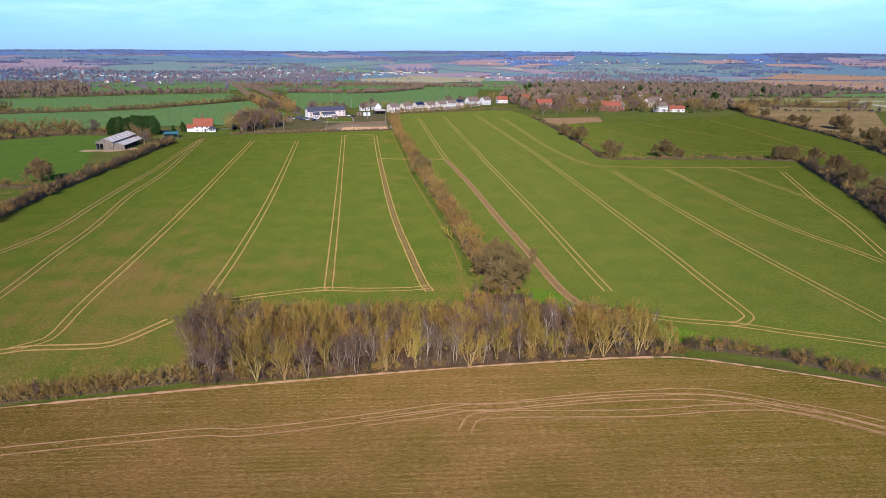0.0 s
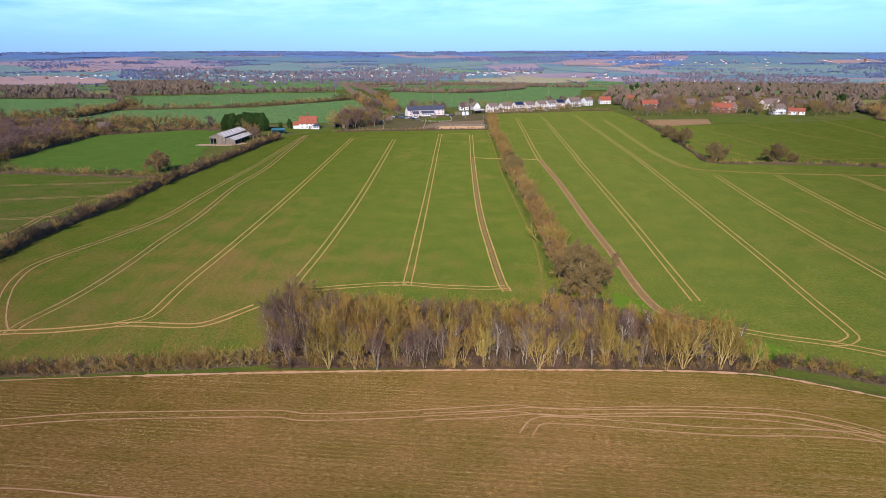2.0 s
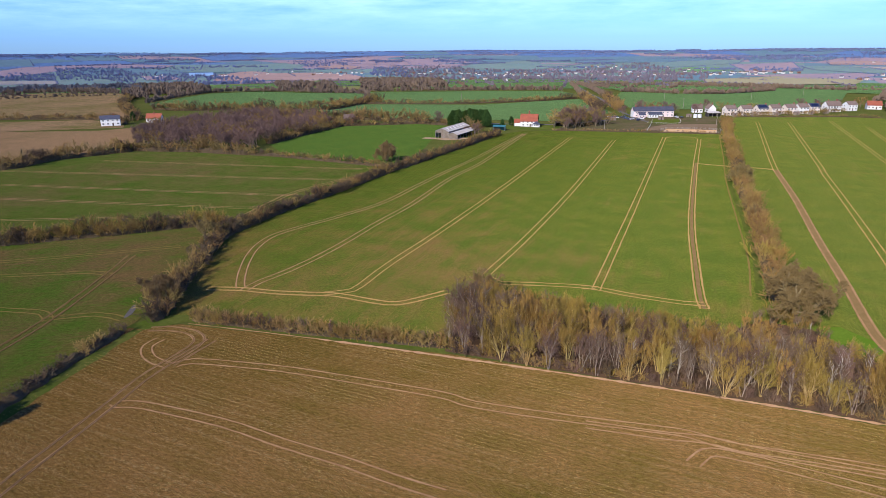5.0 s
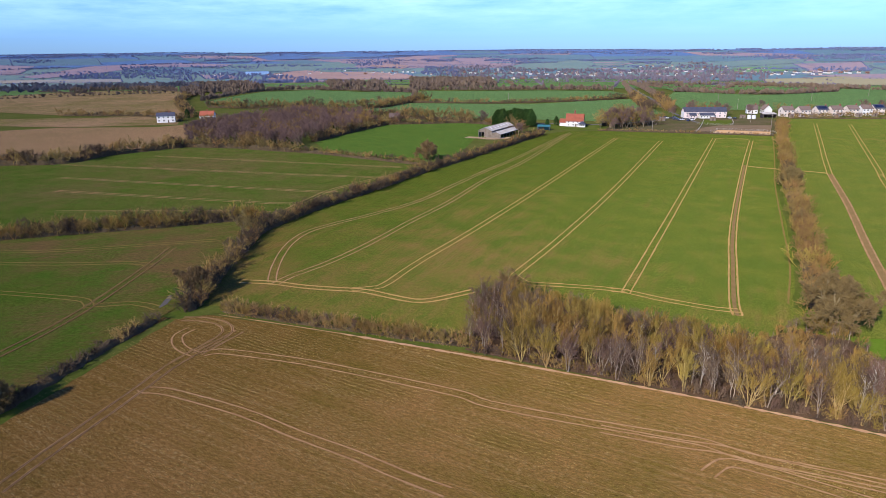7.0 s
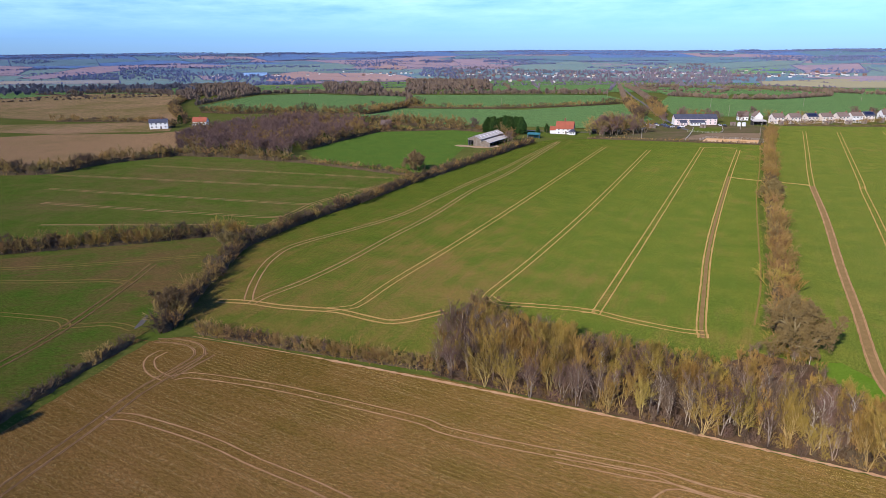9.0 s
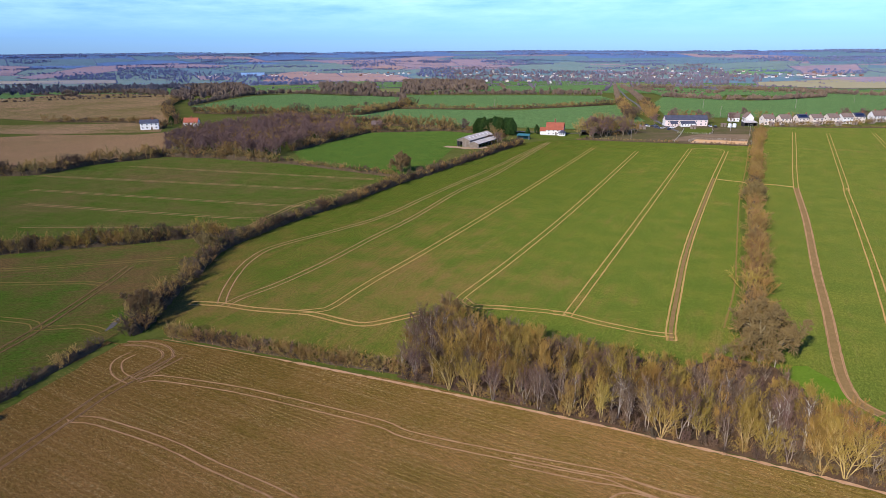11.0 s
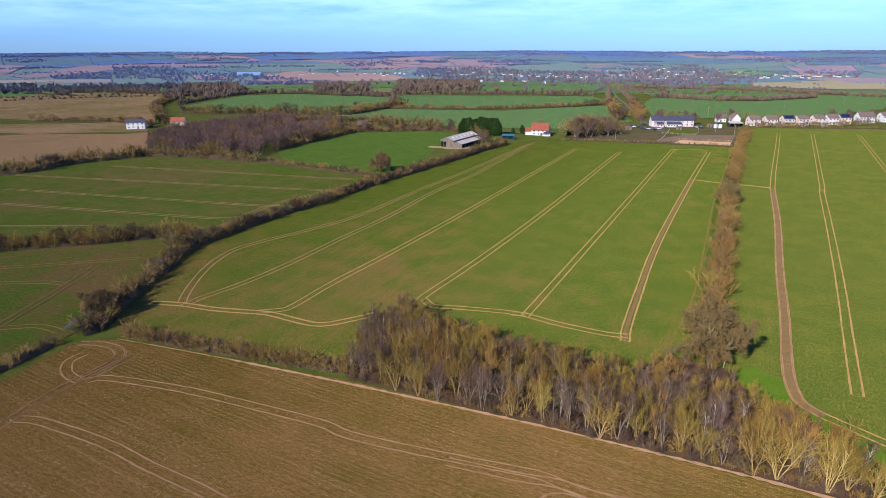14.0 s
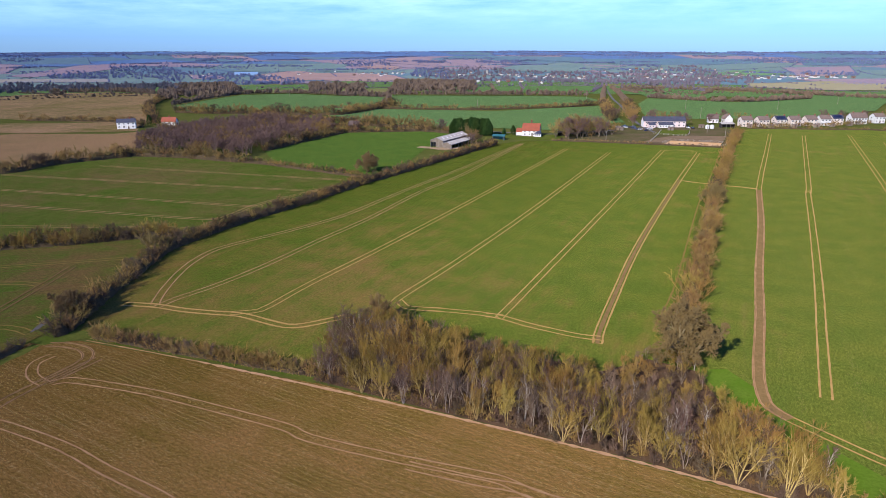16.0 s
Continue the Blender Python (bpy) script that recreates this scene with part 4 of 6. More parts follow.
# ---- trees ----
TALL = {kind: max(v.co.z for child in ob.children for v in child.data.vertices) for kind, ob in KIND.items()}


def copse_height(x, y):
    """The copse falls from tall trees along the footpath to scrub at the back."""
    return max(min(9.8, 53.0 - 0.39 * y) * (1.0 if x < 26 else 1.08), 4.2 if x > 2 else 2.2)


rng = random.Random(5)
for x, y in scatter(COPSE, 2.6, rng, 9000):
    r = rng.random()
    kind = ("ochre", rng.randrange(4)) if r < (0.75 if x > 24 else 0.40) else ("purple", rng.randrange(3)) if r < 0.90 else ("birch", rng.randrange(3))
    plant(kind, x, y, copse_height(x, y) * rng.uniform(0.72, 1.04) / TALL[kind], rng.uniform(0, 360), group="trees of the copse")
# undergrowth; its many dark shrubs also stand in for shade between the trunks
under = tagged(new("undergrowth"), "tangled purple-brown bramble and sapling undergrowth in the copse", "undergrowth")
for x, y in scatter(COPSE, 2.2, rng, 9000):
    ob = new("shrub", SHRUBS[("purple", "dark", "dark", "hedge")[rng.randrange(4)], rng.randrange(4)])
    k = rng.uniform(0.55, 1.0) * (0.6 if y > 122 else 1.0)
    ob.matrix_world = pose(x, y, 0, 0, 0, rng.uniform(0, 360)) @ Matrix.Scale(k, 4)
    ob.parent = under
for x, y, k, s in ((-2.7, 104.6, 1, 1.0), (-9.9, 103, 2, 0.85), (-16.6, 102, 0, 0.8), (8, 106.5, 2, 0.9), (19, 108, 1, 0.95)):
    plant(("birch", k), x, y, 9.0 * s / TALL["birch", k], 40 * k, "slender white-trunked birch at the front", "trees of the copse")
plant(("oak", 0), -168, 265, 10.5 / TALL["oak", 0], 20, "lone bare oak in a thin field hedge")
plant(("oak", 0), 14, 141, 12.8 / TALL["oak", 0], 30, "broad bare oak with lichened limbs at the end of the hedge")
for x, y, k in ((11, 138, 1.1), (14, 138.5, 1.2), (16, 140, 1.0), (12, 141, 1.2), (10, 143, 1.1)):
    ob = tagged(new("bush", SHRUBS["ochre" if k > 1.05 else "hedge", int(x) % 4]), "ochre scrub round the foot of the oak", "shrub")
    ob.matrix_world = pose(x, y, 0, 0, 0, 50 * x) @ Matrix.Scale(k, 4)
plant(("oak", 1), -46, 122, 8.6 / TALL["oak", 1], 110, "gnarled dying oak with broken limbs")
for x, y, k, s in ((-107, 86, 0, 0.85), (-139, 126, 1, 0.85), (-128, 112, 2, 0.5), (-91, 38, 0, 0.7), (-12.5, 304, 2, 1.0), (-9, 286, 0, 0.95), (1, 222, 1, 0.7),
                   (-178, 106, 1, 0.6), (-166, 121, 2, 0.75), (-184, 98, 0, 0.6), (-192, 89, 2, 0.8), (-174, 111, 2, 0.8), (-170, 116, 2, 0.7), (-161, 127, 2, 0.7), (-200, 80, 2, 0.8), (-176, 385, 1, 0.9), (-180, 376, 2, 0.7)):
    kind = ("oak", k) if k < 2 else ("round", k)
    plant(kind, x, y, s * 1.05 * (9.0 / TALL[kind] if k < 2 else 1.0), 77 * k + x, "bare hedgerow tree with grey-brown twigs", "hedgerow trees")
for x, y, s in ((80, 423, 0.9), (84, 396, 1.1), (88, 335, 1.1), (116, 336, 1.1), (123, 334, 0.6), (172, 327, 0.9), (178, 327, 0.9), (190, 326, 0.8), (178, 287, 1.1), (170, 262, 1.1), (166, 240, 0.9), (155, 215, 1.0),
                (283, 467, 1.1), (284, 461, 1.3), (258, 389, 1.2), (254, 372, 1.2), (270, 503, 0.8), (271, 489, 0.9), (273, 552, 0.8), (246, 355, 1.1), (262, 420, 0.9)):
    plant(("oak", 0), x, y, s * 9.4 / TALL["oak", 0], rng.uniform(0, 360), "bare oak in a field hedge", "hedgerow trees")
WOOD = [(-312, 233), (-340, 252), (-378, 290), (-392, 340), (-375, 385), (-330, 392), (-285, 371), (-268, 290), (-255, 256), (-286, 246)]
wood_rng = random.Random(15)
grove("woodland", "dense purple-brown bare winter wood",
      [(("far", (1, 3, 1, 0)[wood_rng.randrange(4)]), x, y, wood_rng.uniform(0.85, 1.25), wood_rng.uniform(0, 360)) for x, y in scatter(WOOD, 6.0, wood_rng, 6000)])
for x, y, s in ((-137, 441, 1.5), (-131, 446, 1.4), (-126, 452, 1.3), (-129, 473, 1.4), (-120, 462, 1.2), (-140, 452, 1.5), (-114, 470, 1.1), (-122, 480, 1.2), (-133, 436, 1.3), (-126, 444, 1.2), (-135, 458, 1.5), (-125, 465, 1.4), (-118, 455, 1.0), (-142, 436, 1.2), (-130, 430, 0.9), (-138, 446, 1.6), (-133, 451, 1.6), (-128, 458, 1.5), (-123, 470, 1.4), (-136, 440, 1.5), (-117, 463, 1.2), (-127, 448, 1.5)):
    plant(("far", rng.randrange(4)), x, y, s, rng.uniform(0, 360), "tall bare garden tree beside the farmhouse", "garden trees")

# ---- distance ----
far_rng = random.Random(9)
for i, (pts, size) in enumerate((
        ([(-430, 526), (-374, 552), (-335, 566), (-296, 587), (-242, 649), (-213, 709)], 1.0), ([(-401, 456), (-374, 473), (-377, 510), (-389, 562), (-388, 580)], 1.5), ([(-413, 400), (-322, 402), (-300, 420), (-240, 425)], 1.7),
        ([(-455, 338), (-584, 417), (-700, 510)], 1.2), ([(-567, 291), (-493, 325), (-440, 318)], 1.1), ([(-525, 407), (-483, 419), (-450, 446), (-401, 456)], 1.6),
        ([(-144, 556), (-209, 716)], 1.5), ([(-132, 575), (-181, 715)], 1.5), ([(268, 566), (300, 645), (420, 645)], 1.5))):
    hedge(pts, "brown winter hedgerow between green fields", ("far",), 2.6, 1.35 * size, 230 + i, 1.0, (3.2, 1.8 * size), 0.4)
places = []
for pts, step, r, h in (
        ([(-572, 704), (-503, 747), (-431, 793), (-361, 835), (-286, 869)], 3, 3, 7), ([(-209, 716), (-272, 893), (-400, 1260)], 3, 3, 6), ([(-181, 715), (-240, 870), (-390, 1270)], 3, 3, 6), ([(-203, 868), (-96, 853), (-30, 1000)], 3, 3.5, 6.5),
        ([(-700, 510), (-792, 596)], 3, 3, 5), ([(-600, 457), (-714, 645), (-691, 713), (-543, 689), (-479, 679), (-399, 573)], 3, 3, 6.5), ([(-1150, 600), (-1034, 652), (-792, 598), (-712, 660)], 3.6, 4, 8),
        ([(274, 615), (366, 862)], 3, 3, 5.5), ([(60, 1105), (0, 1130), (-190, 1335), (-375, 1292)], 3.6, 3.6, 7)):
    places += row_of(pts, step, r, h, far_rng)
lumps("hedgerows", "brown winter hedgerows between distant green fields", places, "far_wood", 11, "hedge")


# ---- far country ----
M["stubble"] = mottled("pale_stubble", (0.25, 0.22, 0.135), (0.215, 0.20, 0.125), 0.02, 0.95, 9)
# blue haze of distance is mixed into these backdrop field colours
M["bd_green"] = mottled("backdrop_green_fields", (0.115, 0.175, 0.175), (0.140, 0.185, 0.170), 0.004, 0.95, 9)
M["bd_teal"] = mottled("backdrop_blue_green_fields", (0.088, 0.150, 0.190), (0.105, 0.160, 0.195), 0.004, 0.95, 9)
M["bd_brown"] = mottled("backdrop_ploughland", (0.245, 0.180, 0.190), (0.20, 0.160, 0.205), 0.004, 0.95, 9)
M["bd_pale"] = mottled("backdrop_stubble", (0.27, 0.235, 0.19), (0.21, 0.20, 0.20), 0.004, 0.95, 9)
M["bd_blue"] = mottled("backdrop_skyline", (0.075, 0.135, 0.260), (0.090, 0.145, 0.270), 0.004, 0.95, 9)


# haze is put into the colour of these two far fields as well
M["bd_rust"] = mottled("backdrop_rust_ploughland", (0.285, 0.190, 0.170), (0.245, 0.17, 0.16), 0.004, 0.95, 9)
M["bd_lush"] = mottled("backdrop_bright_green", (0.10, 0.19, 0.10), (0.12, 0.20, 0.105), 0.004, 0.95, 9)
M["rose"] = mottled("rose_brown_ploughland", (0.27, 0.165, 0.105), (0.225, 0.145, 0.095), 0.01, 0.95, 9)
M["olive_far"] = mottled("rough_olive_pasture", (0.115, 0.125, 0.045), (0.165, 0.145, 0.065), 0.02, 0.95, 9)
FAR_TREES = {"near": [], "mid": [], "far": []}
land = random.Random(78)


def far_hedge(p, q, zone, rng):
    """A hedge between two points: low clumps and now and then a tree."""
    n = max(2, int((q - p).length / (4.5 if zone != "far" else 11)))
    for k in range(n):
        m = p.lerp(q, (k + rng.random()) / n)
        tall = rng.random() < (0.10 if zone != "far" else 0.2)
        if tall or rng.random() < 0.85:
            FAR_TREES[zone].append((m.x, m.y, rng.uniform(2.5, 5) if tall else 2.4 if zone != "far" else 5.0, rng.uniform(5, 8) if tall else rng.uniform(1.6, 3.2)))


def far_field(label, key, outline):
    """A field of the far country with its hedge line and hedgerow trees."""
    field("backdrop" if key.startswith("bd") else "field", label, outline, M[key])
    for i in range(len(outline)):
        p, q = Vector(outline[i - 1]), Vector(outline[i])
        if land.random() < 0.25:
            continue
        zone = "near" if p.length < 1250 else "mid" if p.length < 2200 else "far"
        far_hedge(p, q, zone, land)


def far_wood(shade, count, outline):
    """A wood or belt of trees filling its outline."""
    xs, ys = [p[0] for p in outline], [p[1] for p in outline]
    out = []
    while count:
        x, y = land.uniform(min(xs), max(xs)), land.uniform(min(ys), max(ys))
        if inside(x, y, outline) and noise.noise((x / 90, y / 90, 3)) > -0.22:
            k = land.uniform(0.6, 1.25)
            out.append((x, y, 5.0 * k, 9.5 * k))
            count -= 1
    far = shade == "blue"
    lumps("backdrop_woods" if far else "valley_trees", {"mid": "brown-grey winter trees round the valley village, tinted for haze", "brown": "bare brown winter wood",
          "dark": "dark belt of evergreen and bare trees", "blue": "distant winter wood tinted blue-grey for haze"}[shade], out,
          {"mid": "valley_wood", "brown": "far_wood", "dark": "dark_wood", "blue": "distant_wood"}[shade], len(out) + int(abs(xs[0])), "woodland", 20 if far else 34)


def far_country():
    """Patchwork of fields, hedges and woods from the valley to the skyline, seen as one backdrop."""
    rng = random.Random(77)
    rings = [1000, 1150, 1320, 1520, 1750, 2000, 2250, 2500, 2750, 3000, 3250, 3500, 3750, 4000, 4200, 4400, 4600, 4780, 4960]
    patches = {}
    far_woods = []
    a0, a1 = radians(-44), radians(76)
    for k in range(len(rings) - 1):
        r0, r1 = rings[k], rings[k + 1]
        mean = (r0 + r1) / 2
        n = max(4, int((a1 - a0) * mean / rng.uniform(260, 480)))
        edge = [a0 + (a1 - a0) * i / n + (rng.uniform(-0.3, 0.3) * (a1 - a0) / n if 0 < i < n else 0) for i in range(n + 1)]
        leans = [rng.uniform(-0.9, 0.9) * (r1 - r0) / mean if 0 < i < n else 0 for i in range(n + 1)]
        for i in range(n):
            # farther rings take bluer colours, so the painted haze deepens with distance
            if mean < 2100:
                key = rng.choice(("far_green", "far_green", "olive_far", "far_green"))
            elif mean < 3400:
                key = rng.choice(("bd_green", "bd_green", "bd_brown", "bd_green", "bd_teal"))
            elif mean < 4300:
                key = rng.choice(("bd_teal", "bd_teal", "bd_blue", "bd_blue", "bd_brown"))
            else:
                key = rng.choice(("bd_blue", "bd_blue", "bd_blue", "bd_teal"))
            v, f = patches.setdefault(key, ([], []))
            base, m = len(v), 6

            def spot(s, t):
                a = edge[i] + (edge[i + 1] - edge[i]) * s + (leans[i] + (leans[i + 1] - leans[i]) * s) * (t - 0.5)
                q0 = r0 + 0.035 * r0 * math.sin(9 * a + 1.7 * k) * (k > 0)
                q1 = r1 + 0.035 * r1 * math.sin(9 * a + 1.7 * (k + 1)) * (k < len(rings) - 2)
                r = q0 + (q1 - q0) * t
                return -math.sin(a) * r, math.cos(a) * r
            for p in range(m + 1):
                for q in range(m + 1):
                    x, y = spot(p / m, q / m)
                    v.append((x, y, terrain(x, y) + 0.05))
            for p in range(m):
                for q in range(m):
                    o = base + p * (m + 1) + q
                    f.append((o, o + 1, o + m + 2, o + m + 1))
            for side in range(2):
                if rng.random() < (0.5 if mean < 3000 else 0.95):
                    zone = "near" if mean < 1250 else "mid" if mean < 2200 else "far"
                    ends = [Vector(spot(0, t / 4) if side else spot(t / 4, 0)) for t in range(5)]
                    for p, q in zip(ends, ends[1:]):
                        far_hedge(p, q, zone, rng)
            if mean > 3000 and rng.random() < 0.55:
                s0, t0, ws, wt = rng.uniform(0.2, 0.8), rng.uniform(0.2, 0.8), rng.uniform(0.2, 0.6), rng.uniform(0.1, 0.3)
                for _ in range(70):
                    g = rng.uniform(0, 6.283)
                    q = math.sqrt(rng.random())
                    x, y = spot(s0 + ws * q * math.cos(g), t0 + wt * q * math.sin(g))
                    far_woods.append((x, y, rng.uniform(5, 9), rng.uniform(6, 10)))
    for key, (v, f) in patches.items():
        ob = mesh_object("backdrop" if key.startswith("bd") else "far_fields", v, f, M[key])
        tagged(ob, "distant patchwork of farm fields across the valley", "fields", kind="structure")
    for _ in range(60):
        a, r = rng.uniform(a0, a1), rng.uniform(4350, 4930)
        for _ in range(40):
            b, q = a + rng.gauss(0, 0.018), r + rng.gauss(0, 40)
            far_woods.append((-math.sin(b) * q, math.cos(b) * q, rng.uniform(9, 16), rng.uniform(1.5, 3.5)))
    lumps("backdrop_woods", "distant woods on the far slopes, coloured blue-grey for haze", far_woods, "distant_wood", 32, "woodland", 10)


# dark belt of trees, its blue cast being haze put into the colour
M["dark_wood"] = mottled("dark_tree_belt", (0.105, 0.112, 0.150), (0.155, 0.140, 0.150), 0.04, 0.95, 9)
far_country()
far_field("distant cereal field with a blue-green painted haze", "bd_teal", [(-1880, 3515), (-1455, 3560), (-1130, 3680), (-845, 3845), (-475, 3920), (-440, 3635), (-750, 3390), (-1030, 3345), (-1375, 3365), (-1695, 3325)])
far_field("distant cereal field greyed by painted haze", "bd_green", [(-1470, 3055), (-1350, 3295), (-1085, 3250), (-1030, 3345), (-1035, 2685), (-1360, 2650), (-1470, 2730)])
far_field("distant brown ploughed field with a mauve painted haze", "bd_brown", [(-2035, 3195), (-1890, 3350), (-1500, 3115), (-1500, 2790), (-1730, 2825)])
far_field("distant cereal field with a blue-green painted haze", "bd_teal", [(-1670, 3000), (-1530, 3175), (-1500, 2930), (-1645, 2900)])
far_field("distant brown ploughed field with a mauve painted haze", "bd_brown", [(-1215, 3235), (-985, 3245), (-1025, 3075), (-1155, 3110)])
far_field("distant cereal field greyed by painted haze", "bd_green", [(-705, 3185), (-560, 3610), (-295, 3705), (-300, 3425), (-575, 3040)])
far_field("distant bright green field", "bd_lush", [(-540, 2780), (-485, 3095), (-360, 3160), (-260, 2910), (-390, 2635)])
far_field("distant brown ploughed field with a mauve painted haze", "bd_brown", [(-325, 3335), (-70, 3500), (-25, 3020), (-190, 2675), (-240, 3005)])
far_field("distant cereal field with a blue-green painted haze", "bd_teal", [(-310, 3900), (150, 3905), (20, 3550), (-250, 3525)])
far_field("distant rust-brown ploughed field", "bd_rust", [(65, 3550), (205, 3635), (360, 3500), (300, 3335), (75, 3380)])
far_field("distant cereal field greyed by painted haze", "bd_green", [(-40, 3290), (185, 3295), (265, 2930), (220, 2695), (15, 3020)])
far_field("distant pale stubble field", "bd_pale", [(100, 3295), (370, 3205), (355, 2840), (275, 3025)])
far_field("distant brown ploughed field with a mauve painted haze", "bd_brown", [(-190, 2405), (155, 2745), (210, 2570), (130, 2275), (-45, 2225)])
far_field("cream stubble field before the valley village", "stubble", [(-265, 2040), (-85, 2345), (145, 2240), (110, 1935), (-65, 1775), (-220, 1810)])
far_field("distant rust-brown ploughed field", "bd_rust", [(325, 3295), (525, 3525), (585, 3440), (420, 3165)])
far_field("distant cereal field greyed by painted haze", "bd_green", [(490, 3205), (795, 3580), (1095, 3350), (1300, 3030), (975, 2750), (655, 2595), (475, 2860)])
far_field("distant pale stubble field", "bd_pale", [(775, 3090), (985, 3260), (1065, 3095), (860, 2930)])
far_field("distant rust-brown ploughed field", "bd_rust", [(1305, 3585), (1550, 3555), (1540, 3335), (1315, 3330)])
far_field("distant rust-brown ploughed field", "bd_rust", [(1560, 3250), (1745, 3240), (1755, 3025), (1640, 2950), (1520, 3115)])
far_field("distant rust-brown ploughed field", "bd_rust", [(1905, 3285), (2145, 3190), (1995, 2960), (1845, 3040)])
far_field("rose-brown ploughed slope", "rose", [(1065, 2285), (1380, 2700), (1565, 2570), (1745, 2395), (1550, 2120), (1375, 2250)])
far_field("rose-brown ploughed slope", "rose", [(815, 1925), (1025, 2200), (1325, 2170), (1500, 2050), (775, 1055), (825, 1385), (975, 1850)])
far_field("green winter cereal field", "far_green", [(910, 1725), (940, 1650), (735, 1250), (640, 1195)])
far_field("green winter cereal field", "far_green", [(625, 1030), (930, 1265), (705, 960), (515, 865)])
far_field("olive rough pasture with scattered scrub", "olive_far", [(320, 795), (435, 825), (670, 910), (455, 610), (325, 605), (260, 645)])
far_field("green winter cereal field", "far_green", [(-630, 1165), (-485, 1485), (-330, 1010), (-415, 910), (-470, 880)])
far_field("green winter cereal field", "far_green", [(-365, 1240), (-345, 1555), (-190, 1195), (-170, 1025), (-260, 1005)])
far_field("distant brown ploughed field with a mauve painted haze", "bd_brown", [(-2645, 1190), (-3105, 1715), (-3065, 2135), (-2750, 2245), (-2615, 2065), (-2915, 1880), (-2675, 1525), (-2515, 1205)])
far_field("distant brown ploughed field with a mauve painted haze", "bd_brown", [(-3535, 1395), (-3250, 1535), (-2830, 1270), (-2880, 1135)])
far_field("distant pale stubble field", "bd_pale", [(-2540, 1000), (-2190, 1310), (-1975, 1185), (-2270, 895)])
far_field("distant cereal field with a blue-green painted haze", "bd_teal", [(-3645, 1725), (-3300, 1825), (-3270, 2110), (-3520, 2105)])
far_field("distant cereal field with a blue-green painted haze", "bd_teal", [(-3315, 2315), (-2980, 2590), (-2820, 2410), (-3070, 2245)])
far_field("distant rust-brown ploughed field", "bd_rust", [(-1625, 1465), (-2060, 1885), (-2155, 2165), (-1925, 2070), (-1810, 2185), (-1530, 2060), (-1235, 1775), (-1305, 1590), (-1530, 1625), (-1530, 1430)])
far_field("distant cereal field greyed by painted haze", "bd_green", [(-2335, 1935), (-2510, 2325), (-2440, 2700), (-1895, 2285), (-2050, 2095)])
far_field("distant rust-brown ploughed field", "bd_rust", [(-2095, 2530), (-2050, 2695), (-1880, 2610), (-1815, 2430)])
far_field("distant brown ploughed field with a mauve painted haze", "bd_brown", [(-2400, 3145), (-2195, 3260), (-1865, 2985), (-1615, 2855), (-1785, 2755), (-2195, 2830)])
far_field("green winter cereal field", "far_green", [(-1415, 1505), (-1365, 1660), (-875, 1290), (-720, 1045), (-740, 920), (-930, 1070)])
far_field("distant brown ploughed field with a mauve painted haze", "bd_brown", [(-2275, 1690), (-2085, 1705), (-1825, 1515), (-1930, 1460)])
far_field("green winter cereal field", "far_green", [(-645, 1250), (-640, 1375), (-480, 1070), (-460, 930)])
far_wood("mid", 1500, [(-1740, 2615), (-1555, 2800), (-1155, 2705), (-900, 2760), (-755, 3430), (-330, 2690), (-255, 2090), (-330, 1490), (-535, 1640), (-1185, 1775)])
far_wood("brown", 420, [(-1200, 1665), (-760, 1390), (-480, 885), (-530, 785), (-575, 795)])
far_wood("blue", 420, [(-2925, 1745), (-2830, 1975), (-2370, 1760), (-1785, 1310), (-2220, 1345)])
far_wood("blue", 200, [(-2575, 1295), (-2660, 1590), (-2190, 1310), (-2360, 1205)])
far_wood("dark", 700, [(-2175, 855), (-1820, 1180), (-1665, 1265), (-900, 675), (-1140, 620), (-1265, 505)])
far_wood("brown", 360, [(-1660, 1230), (-1595, 1330), (-765, 690), (-660, 510), (-705, 510)])
far_wood("blue", 360, [(-2490, 1850), (-2045, 1840), (-1505, 1595), (-1100, 1040), (-1610, 1320), (-1930, 1460)])
far_wood("brown", 170, [(-980, 1055), (-860, 1100), (-595, 775), (-675, 740)])
far_wood("brown", 240, [(-870, 1290), (-760, 1370), (-515, 960), (-575, 865)])
far_wood("blue", 120, [(-2350, 2645), (-2165, 2845), (-1975, 2645), (-2120, 2470)])
far_wood("blue", 220, [(-1790, 2580), (-1655, 2660), (-1200, 1945), (-1410, 2000)])
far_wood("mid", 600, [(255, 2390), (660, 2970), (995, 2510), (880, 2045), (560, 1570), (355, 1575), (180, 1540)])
far_wood("blue", 120, [(1245, 2900), (1460, 2990), (1460, 2790), (1060, 2415)])
far_wood("brown", 330, [(650, 1635), (875, 1875), (675, 1145), (510, 875), (330, 820)])
far_wood("blue", 90, [(-225, 3140), (-35, 3110), (-10, 2865), (-205, 2860)])
far_wood("blue", 150, [(1260, 3195), (1515, 3190), (1410, 2935), (1185, 2990)])
far_wood("blue", 130, [(-2130, 3060), (-2010, 3200), (-1870, 2950), (-1995, 2860)])
far_wood("blue", 130, [(-1795, 3150), (-1545, 3425), (-1520, 3305), (-1735, 3045)])
far_wood("blue", 300, [(-790, 3595), (-695, 3670), (-595, 3840), (720, 3940), (695, 3800), (-575, 3700)])
far_wood("blue", 420, [(1820, 3810), (2195, 4230), (2625, 3975), (2495, 3775), (1875, 3610)])
far_wood("blue", 180, [(1750, 3535), (2045, 3580), (1950, 3360), (1730, 3320)])
far_wood("blue", 260, [(-4010, 1750), (-3785, 2265), (-3105, 2965), (-3015, 2880), (-3800, 1655)])
